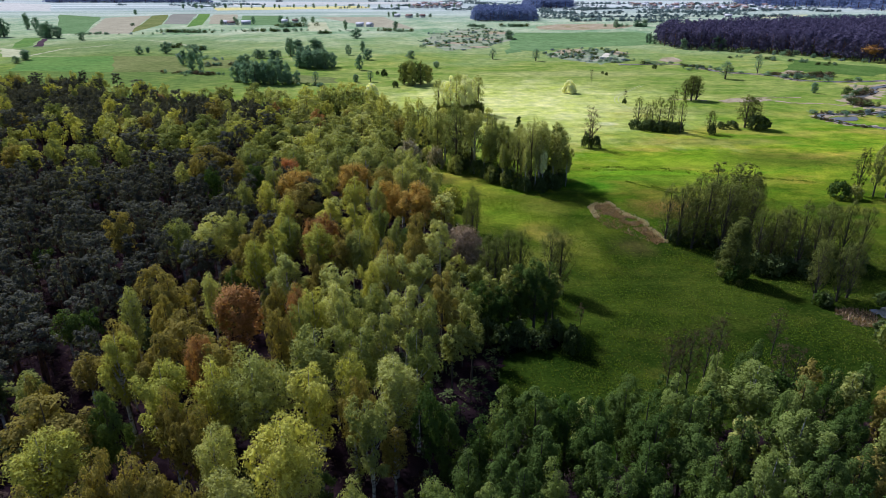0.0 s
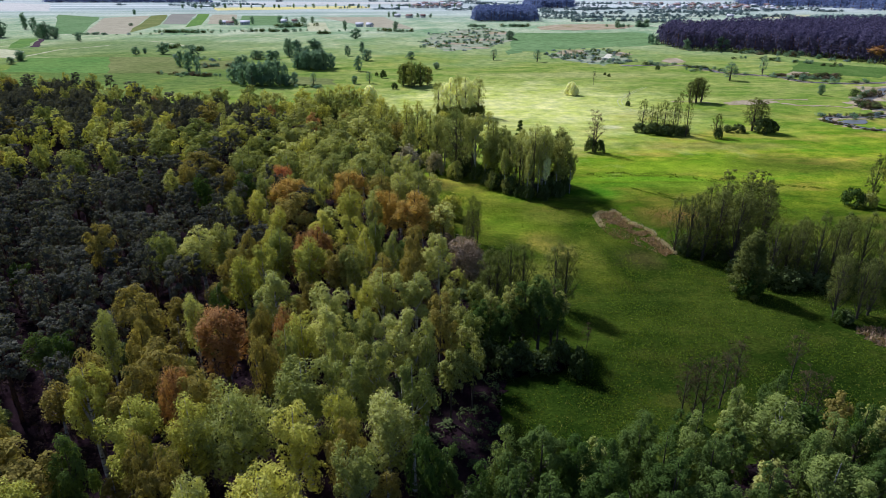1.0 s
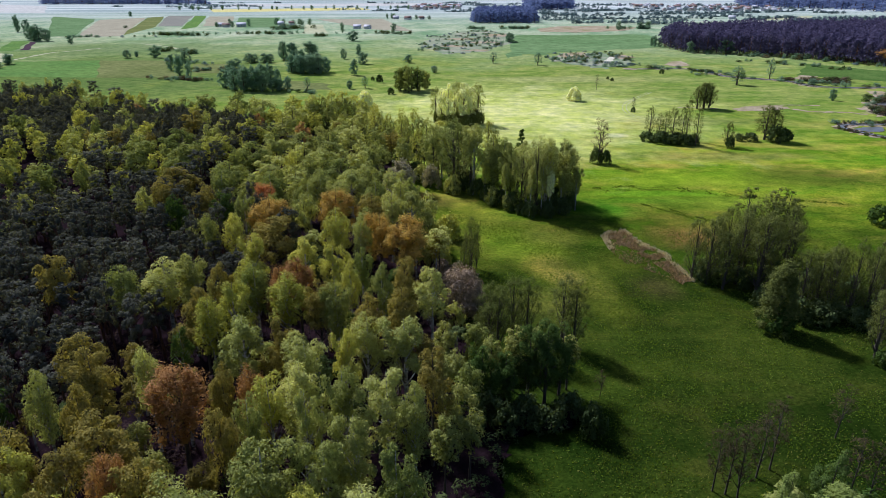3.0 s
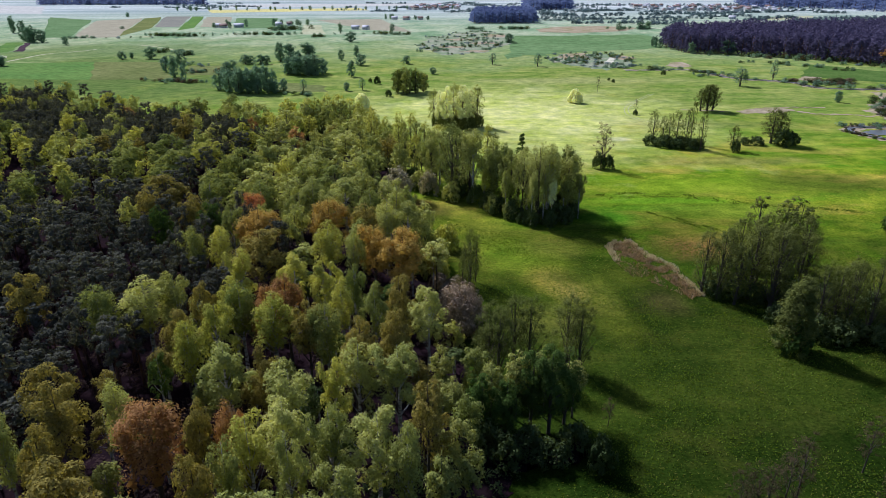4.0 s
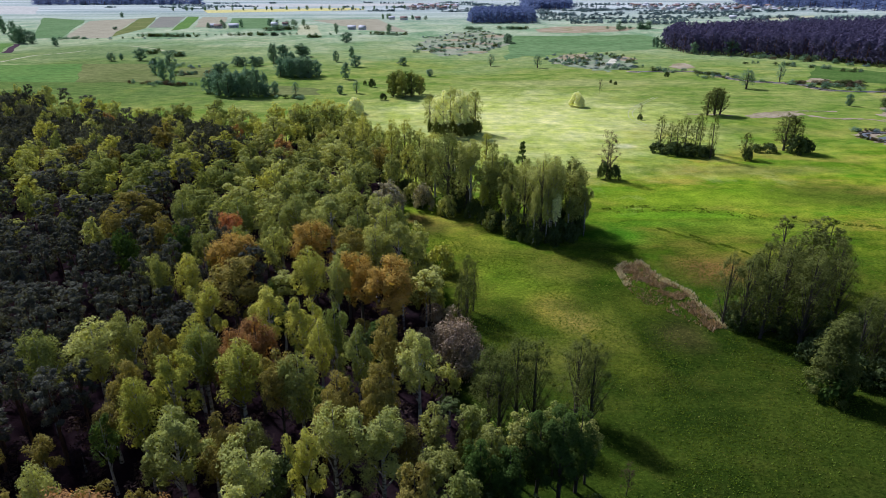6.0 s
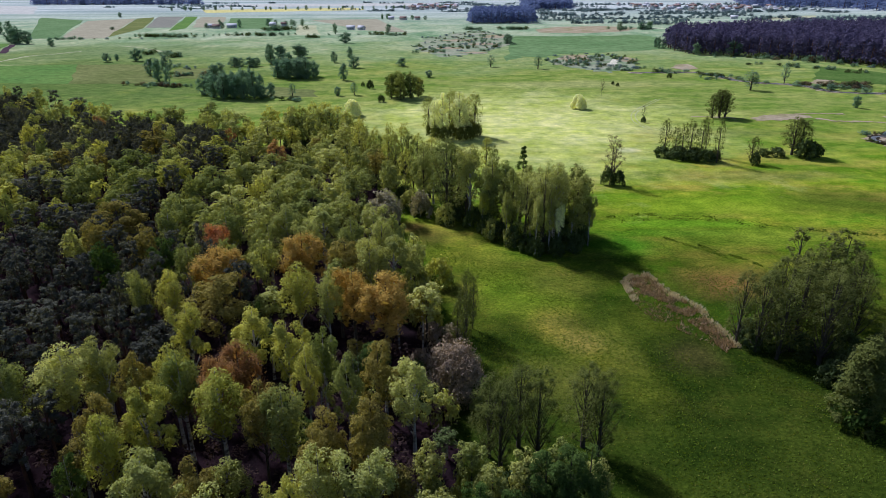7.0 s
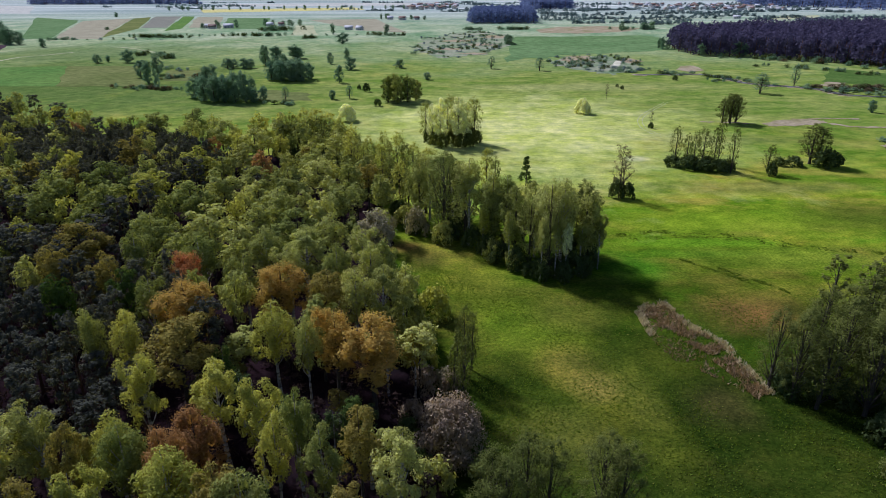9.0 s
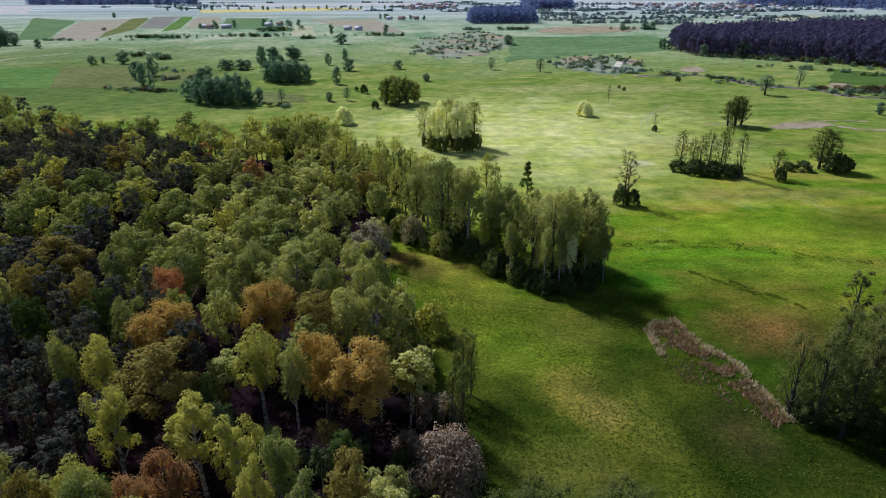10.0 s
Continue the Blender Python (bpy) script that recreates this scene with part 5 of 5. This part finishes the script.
# hedges, thickets and bank shrubs: line, how many, height, spread, tints
ROWS_OF_SHRUBS = [
    ([(-207, 485), (-183, 479), (-159, 472)], 26, 2.6, 1.5, ("far", "thicket")), ([(-189, 523), (-180, 531), (-160, 531)], 20, 3.2, 2.5, ("thicket", "thicket", "far")),
    ([(-120, 456), (-90, 421), (-78, 417)], 18, 2.6, 2.0, ("far", "shrub")), ([(-461, 877), (-411, 876)], 10, 4.0, 3.0, ("far",)), ([(-384, 914), (-318, 912)], 26, 5.0, 4.0, ("far", "shrub")),
    ([(-280, 694), (-255, 680), (-235, 654)], 24, 4.5, 5.0, ("far", "shrub")), ([(-261, 932), (-196, 930)], 20, 5.0, 4.0, ("far", "shrub")), ([(-250, 1026), (-209, 1051)], 20, 8.0, 8.0, ("far", "shrub")),
    ([(-164, 889), (-151, 888)], 8, 4.5, 2.0, ("shrub",)), ([(-92, 949), (-41, 926)], 24, 4.5, 4.0, ("shrub", "far")), ([(37, 1044), (59, 1043)], 12, 5.0, 4.0, ("far",)), ([(88, 1043), (139, 1041)], 22, 5.0, 4.0, ("far", "shrub")),
    ([(256, 1038), (323, 1036)], 24, 5.0, 6.0, ("far",)), ([(253, 591), (289, 568), (314, 529)], 22, 3.4, 3.0, ("far", "shrub")), ([(280, 640), (340, 601), (372, 583)], 46, 5.0, 5.0, ("shrub", "far", "thicket")),
    ([(193, 526), (202, 512)], 14, 2.8, 2.0, ("shrub", "far")), ([(251, 466), (257, 462), (272, 466)], 40, 3.6, 4.0, ("thicket", "shrub", "thicket")), ([(173, 533), (167, 545)], 8, 2.4, 2.0, ("far",)),
    ([(232, 363), (226, 350), (223, 341)], 26, 3.0, 2.6, ("thicket", "shrub")), ([(246, 384), (258, 398)], 16, 3.0, 3.0, ("thicket", "shrub")), ([(189, 325), (200, 325.5), (210, 325), (222, 332)], 40, 1.5, 0.8, ("shrub", "thicket")),
    ([(180, 316), (182, 307), (186, 298), (192, 289)], 34, 1.2, 0.7, ("shrub", "thicket")), ([(243, 480), (236, 470)], 10, 2.2, 1.5, ("thicket",)), ([(0, 700), (30, 760), (40, 850)], 40, 3.0, 14.0, ("shrub", "far")), ([(105, 590), (160, 640)], 34, 2.6, 9.0, ("shrub", "far")),
]
for line, count, tall, loose, tints in ROWS_OF_SHRUBS:
    for k in range(count):
        q = rnd.uniform(0, len(line) - 1.001)
        (x1, y1), (x2, y2) = line[int(q)], line[int(q) + 1]
        far_bushes.append((x1 + (x2 - x1) * (q % 1) + rnd.gauss(0, loose), y1 + (y2 - y1) * (q % 1) + rnd.gauss(0, loose), tall * rnd.uniform(0.55, 1.25), tall * rnd.uniform(0.45, 0.95), "clump", rnd.choice(tints)))


# ---- far woods ----
def far_wood(name, poly, gap, h, tint, label, seed, shape="clump"):
    pts = scatter(poly, gap, seed, None, (), 40000)
    r2 = random.Random(seed)
    spots = [(x, y, r2.uniform(0.9, 1.06) * h, min(gap, 12) * r2.uniform(0.62, 0.95) * (1.7 if gap > 15 else 1), shape, tint) for x, y in pts]
    stuff_trees(name, spots, None, "WOOD" if name == "pine_wood" else "HEDGE", label)


for v in range(8):
    # a dense dome of twigs and leaves, for shrubs far out in the marsh and along ditches; fewer and larger sprays for the most distant
    rng = np.random.default_rng(70 + v)
    ring = np.array([(2.4 * math.cos(2.4 * i) * math.sqrt(1 - (i / 13) ** 2), 2.4 * math.sin(2.4 * i) * math.sqrt(1 - (i / 13) ** 2), 1.6 + 9.0 * i / 13) for i in range(13)])
    count, size = ((10, 1.05), (4, 1.9))[v // 4]
    PROTO[("clump", ("SHRUB", "SCRUB")[v // 4], v % 4)] = (mesh_of("crown", *sprays(rng, ring + rng.normal(0, 0.5, ring.shape), np.full((13, 3), 2.2) * (1, 1, 1.4), count, size, 0, 0.75, 3, 0.0, 0.7), [LEAF["shrub"]]), mesh_of("trunk", *tube([(0, 0, 0), (0, 0, 6)], (0.3, 0.15), 3), [BARK["grey"]]))
rng = np.random.default_rng(3)
for v in range(8):
    kind, level, count, size = "clump", ("WOOD", "HEDGE")[v // 4], (13, 4)[v // 4], (0.95, 1.8)[v // 4]
    plan = clump_plan(rng, kind)
    keep = rng.choice(len(plan[0]), 14, replace=False)
    cs, rs = plan[0][keep] * (1, 1, 1), plan[1][keep] * 1.5
    PROTO[(kind, level, v % 4)] = (mesh_of("crown", *sprays(rng, cs, rs, count, size, 0, 0.5, 3), [LEAF["wood"]]), mesh_of("trunk", *tube([(0, 0, 0), (0, 0, 12)], (0.3, 0.15), 3), [BARK["pine"]]))
stuff_trees("far_bushes", far_bushes, None, "SHRUB", "dark and grey-green bushes in the far marsh")
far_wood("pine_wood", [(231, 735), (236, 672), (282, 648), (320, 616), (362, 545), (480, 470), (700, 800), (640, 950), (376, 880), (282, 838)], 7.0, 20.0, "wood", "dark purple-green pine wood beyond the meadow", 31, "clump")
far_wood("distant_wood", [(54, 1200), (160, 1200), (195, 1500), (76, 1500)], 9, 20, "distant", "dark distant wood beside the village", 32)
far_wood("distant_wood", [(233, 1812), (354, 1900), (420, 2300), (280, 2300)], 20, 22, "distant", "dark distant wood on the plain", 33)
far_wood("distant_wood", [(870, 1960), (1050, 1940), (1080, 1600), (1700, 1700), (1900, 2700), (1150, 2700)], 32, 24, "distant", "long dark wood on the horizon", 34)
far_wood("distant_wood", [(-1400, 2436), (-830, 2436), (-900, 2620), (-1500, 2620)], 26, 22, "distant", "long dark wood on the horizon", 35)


def hedges(name, poly, rows, label, seed):
    """Hedgerows and clumps of trees along field edges and lanes."""
    r2 = random.Random(seed)
    spots = []
    xs, ys = [p[0] for p in poly], [p[1] for p in poly]
    while rows:
        x, y = r2.uniform(min(xs), max(xs)), r2.uniform(min(ys), max(ys))
        if not inside(x, y, poly):
            continue
        rows -= 1
        turn, step = r2.gauss(0, 0.3), r2.uniform(2.5, 9)
        for k in range(r2.randrange(3, 22)):
            q = k * step + r2.uniform(-3, 3)
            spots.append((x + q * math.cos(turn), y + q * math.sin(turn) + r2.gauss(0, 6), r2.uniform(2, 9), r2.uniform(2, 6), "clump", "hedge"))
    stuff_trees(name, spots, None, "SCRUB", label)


hedges("distant_hedges", [(-250, 1750), (120, 1650), (900, 1500), (1100, 2300), (0, 2600)], 70, "trees and hedges among the village gardens", 36)
hedges("distant_hedges", [(-1600, 2000), (-250, 1650), (-200, 2700), (-1800, 2700)], 22, "single trees and hedges in the far fields", 37)
hedges("distant_hedges", [(170, 1200), (560, 980), (900, 1300), (600, 1600), (170, 1600)], 46, "trees and hedges behind the pine wood", 38)


# ---- houses ----
def house(x, y, w, d, h, turn, wall, roof, where):
    top = tagged(new("house"), f"{wall.name.split()[0]} house with a {roof.name.split()[0]} gable roof {where}", "house", "houses")
    top.matrix_world = pose(x, y, 0, 0, 0, turn)
    a, b, rise = w / 2, d / 2, d * 0.42
    v = [(-a, -b, 0), (a, -b, 0), (a, b, 0), (-a, b, 0), (-a, -b, h), (a, -b, h), (a, b, h), (-a, b, h), (-a, 0, h + rise), (a, 0, h + rise)]
    bm = bmesh.new()
    vs = [bm.verts.new(p) for p in v]
    for f in ((0, 1, 5, 4), (2, 3, 7, 6), (1, 2, 6, 9, 5), (3, 0, 4, 8, 7)):
        bm.faces.new([vs[i] for i in f])
    me = bpy.data.meshes.new("wall")
    bm.to_mesh(me)
    bm.free()
    me.materials.append(wall)
    new("wall", me).parent = top
    o, k = 0.5, 0.25
    rv, rf = [], []
    for s in (-1, 1):
        n = len(rv)
        rv += [(-a - o, s * (b + o), h - 0.35), (a + o, s * (b + o), h - 0.35), (a + o, 0, h + rise + 0.1), (-a - o, 0, h + rise + 0.1)]
        rv += [(p[0], p[1], p[2] + k) for p in rv[n:n + 4]]
        rf += [[n + i for i in q] for q in ((0, 1, 2, 3), (4, 5, 6, 7), (0, 1, 5, 4), (1, 2, 6, 5), (2, 3, 7, 6), (3, 0, 4, 7))]
    new("roof", mesh_of("roof", rv, rf, [roof])).parent = top
    for i in (-1, 0, 1):
        q = i * w * 0.28
        wv = [(q - 0.6, -b - 0.03, 1.0), (q + 0.6, -b - 0.03, 1.0), (q + 0.6, -b - 0.03, 2.3), (q - 0.6, -b - 0.03, 2.3), (q - 0.6, -b + 0.06, 1.0), (q + 0.6, -b + 0.06, 1.0), (q + 0.6, -b + 0.06, 2.3), (q - 0.6, -b + 0.06, 2.3)]
        new("window", mesh_of("window", wv, [(0, 1, 2, 3), (0, 1, 5, 4), (3, 2, 6, 7), (0, 3, 7, 4), (1, 2, 6, 5)], [GLASS])).parent = top
    return top


rnd = random.Random(5)
FARMS = [(-338, 1085, 14, 9), (-318, 1098, 18, 9), (-352, 1100, 12, 8), (-90, 1345, 14, 9), (-66, 1330, 16, 9), (-40, 1335, 12, 8), (-128, 1045, 14, 8), (-112, 1040, 12, 8), (-265, 1140, 12, 8), (-250, 1150, 10, 8), (560, 1340, 16, 9)]
for x, y, w, d in FARMS:
    house(x, y, w * 0.8, d * 0.8, 3.2, rnd.uniform(-25, 25), WALLS[0], rnd.choice(ROOFS[1:]), "in a far farmyard")
for poly, gap in (([(-90, 1850), (40, 1850), (60, 2200), (-60, 2250)], 26), ([(560, 1700), (860, 1700), (980, 2100), (560, 2200)], 36)):
    for x, y in scatter(poly, gap, 8, None, (), 400)[:70]:
        house(x, y, rnd.uniform(10, 16), rnd.uniform(8, 10), rnd.uniform(3.5, 6), rnd.uniform(0, 90), rnd.choice(WALLS), rnd.choice(ROOFS), "in the distant village")
for x, y in ((-340, 1110), (-310, 1112), (-325, 1075), (-355, 1090), (-265, 1160), (-240, 1165), (-232, 1145), (-275, 1150), (-100, 1375), (-108, 1360), (-50, 1345), (-25, 1325), (-95, 1350), (-250, 1165), (-220, 1150)):
    tree("oval", "far", x, y, rnd.uniform(8, 14), rnd.uniform(3.5, 5.5), "FAR", "beside a far farmhouse", "farm trees")
for i in range(26):
    x = -700 + i * 29 + rnd.uniform(-8, 8)
    tree("oval", "far", x, 1930 + x * 0.12 + rnd.uniform(-12, 12), rnd.uniform(9, 14), rnd.uniform(4, 6), "FAR", "in a line along a far road", "roadside trees")


# ---- reeds and tufts ----
def tufts(name, poly, count, height, width, mat, label, seed, lean=0.35, patchy=None):
    """Upright blades in a patch, too many to count."""
    r = np.random.default_rng(seed)
    xs, ys = [p[0] for p in poly], [p[1] for p in poly]
    pts = []
    while len(pts) < count:
        x, y = r.uniform(min(xs), max(xs)), r.uniform(min(ys), max(ys))
        if inside(x, y, poly) and (patchy is None or noise.noise((x * patchy, y * patchy, seed)) > r.uniform(-0.35, 0.3)):
            pts.append((x, y, 0))
    p = np.array(pts)
    n = len(p)
    a = r.uniform(0, 6.28, n)
    side = np.stack((np.cos(a), np.sin(a), np.zeros(n)), 1) * width * r.uniform(0.6, 1.4, (n, 1))
    tip = np.stack((r.normal(0, lean, n), r.normal(0, lean, n), np.ones(n)), 1) * height * r.uniform(0.5, 1.2, (n, 1))
    v = np.stack((p - side, p + side, p + tip), 1).reshape(-1, 3)
    me = mesh_of(name, v, np.arange(3 * n).reshape(n, 3), [mat], None, r.uniform(0, 1, n))
    return tagged(new(name, me), label, "grass", "", "stuff")


REEDS = [(42.7, 177.2), (45.4, 180.5), (49.3, 180.9), (50.9, 172.1), (54.2, 165.5), (55.8, 149.5), (53.0, 148.0), (51.4, 157.0), (48.6, 165.0), (46.4, 171.0), (44.6, 171.6)]
SPARSE_REEDS = [(42.4, 176.0), (46.4, 171.0), (48.6, 165.0), (51.4, 157.0), (53.0, 148.0), (49.5, 153.6), (43.5, 160.5), (42.0, 168.0)]
tufts("reed_bed", REEDS, 3900, 0.55, 0.13, LEAF["reed"], "dead pinkish-brown reeds in a long patch on the meadow", 4, 0.6, 0.4)
tufts("reed_bed", SPARSE_REEDS, 520, 0.5, 0.12, LEAF["reed"], "sparse dead reeds thinning out into the grass", 5, 0.6, 0.3)
tufts("reed_bed_rim", [(42.0, 177.5), (45.0, 181.3), (49.6, 181.8), (51.8, 172.4), (55.2, 165.8), (56.8, 149.5), (55.6, 149.2), (53.8, 164.8), (50.3, 171.0), (48.8, 179.8), (45.6, 179.6), (43.6, 176.8), (43.4, 168.5), (42.0, 168.0)], 1900, 0.6, 0.13, LEAF["straw"], "pale straw rim of the reed bed", 8, 0.5, 0.5)
tufts("reed_patch", [(77.5, 113.5), (82, 114.5), (85, 112), (83, 106.5), (78.5, 107)], 420, 0.7, 0.16, LEAF["reed"], "dead tan reeds on the bank of a pond", 12, 0.6)

# ---- the sward of the meadow ----
MEADOW_NEAR = [(12, 74), (10, 92), (20, 97), (24, 104), (22, 116), (10, 128), (9, 160), (0, 182), (-6, 206), (-2, 204), (16, 188), (40, 184), (62, 186), (100, 186), (110, 150), (98, 120), (92, 88), (60, 82)]
tufts("meadow_grass", MEADOW_NEAR, 42000, 0.2, 0.13, LEAF["blade"], "dark green grass tussocks on the wet meadow", 21, 0.7, 0.09)
tufts("meadow_grass", MEADOW_NEAR, 11000, 0.16, 0.1, LEAF["hay"], "yellowish dry grass tufts on the meadow", 22, 0.8, 0.06)


def rut(line, width):
    """A narrow strip of ground along a line, as a polygon."""
    side = [(x, y + width) for x, y in line]
    return line + side[::-1]


RUTS = [[(49, 218.4), (60, 221), (77, 219), (88, 214), (96, 209), (108, 206.5), (122, 202)], [(52, 215), (64, 217.5), (78, 215.5), (90, 210.5)], [(66, 199), (70, 193.5), (74, 189.5), (77, 184.8)], [(60, 203), (66, 196), (71, 190)]]
for i, line in enumerate(RUTS):
    tufts("meadow_rut", rut(line, 2.4), 620 if i == 0 else 260, 0.26, 0.24, LEAF["blade"], "dark ridge of rank grass along an old rut", 60 + i, 0.5, 0.25)
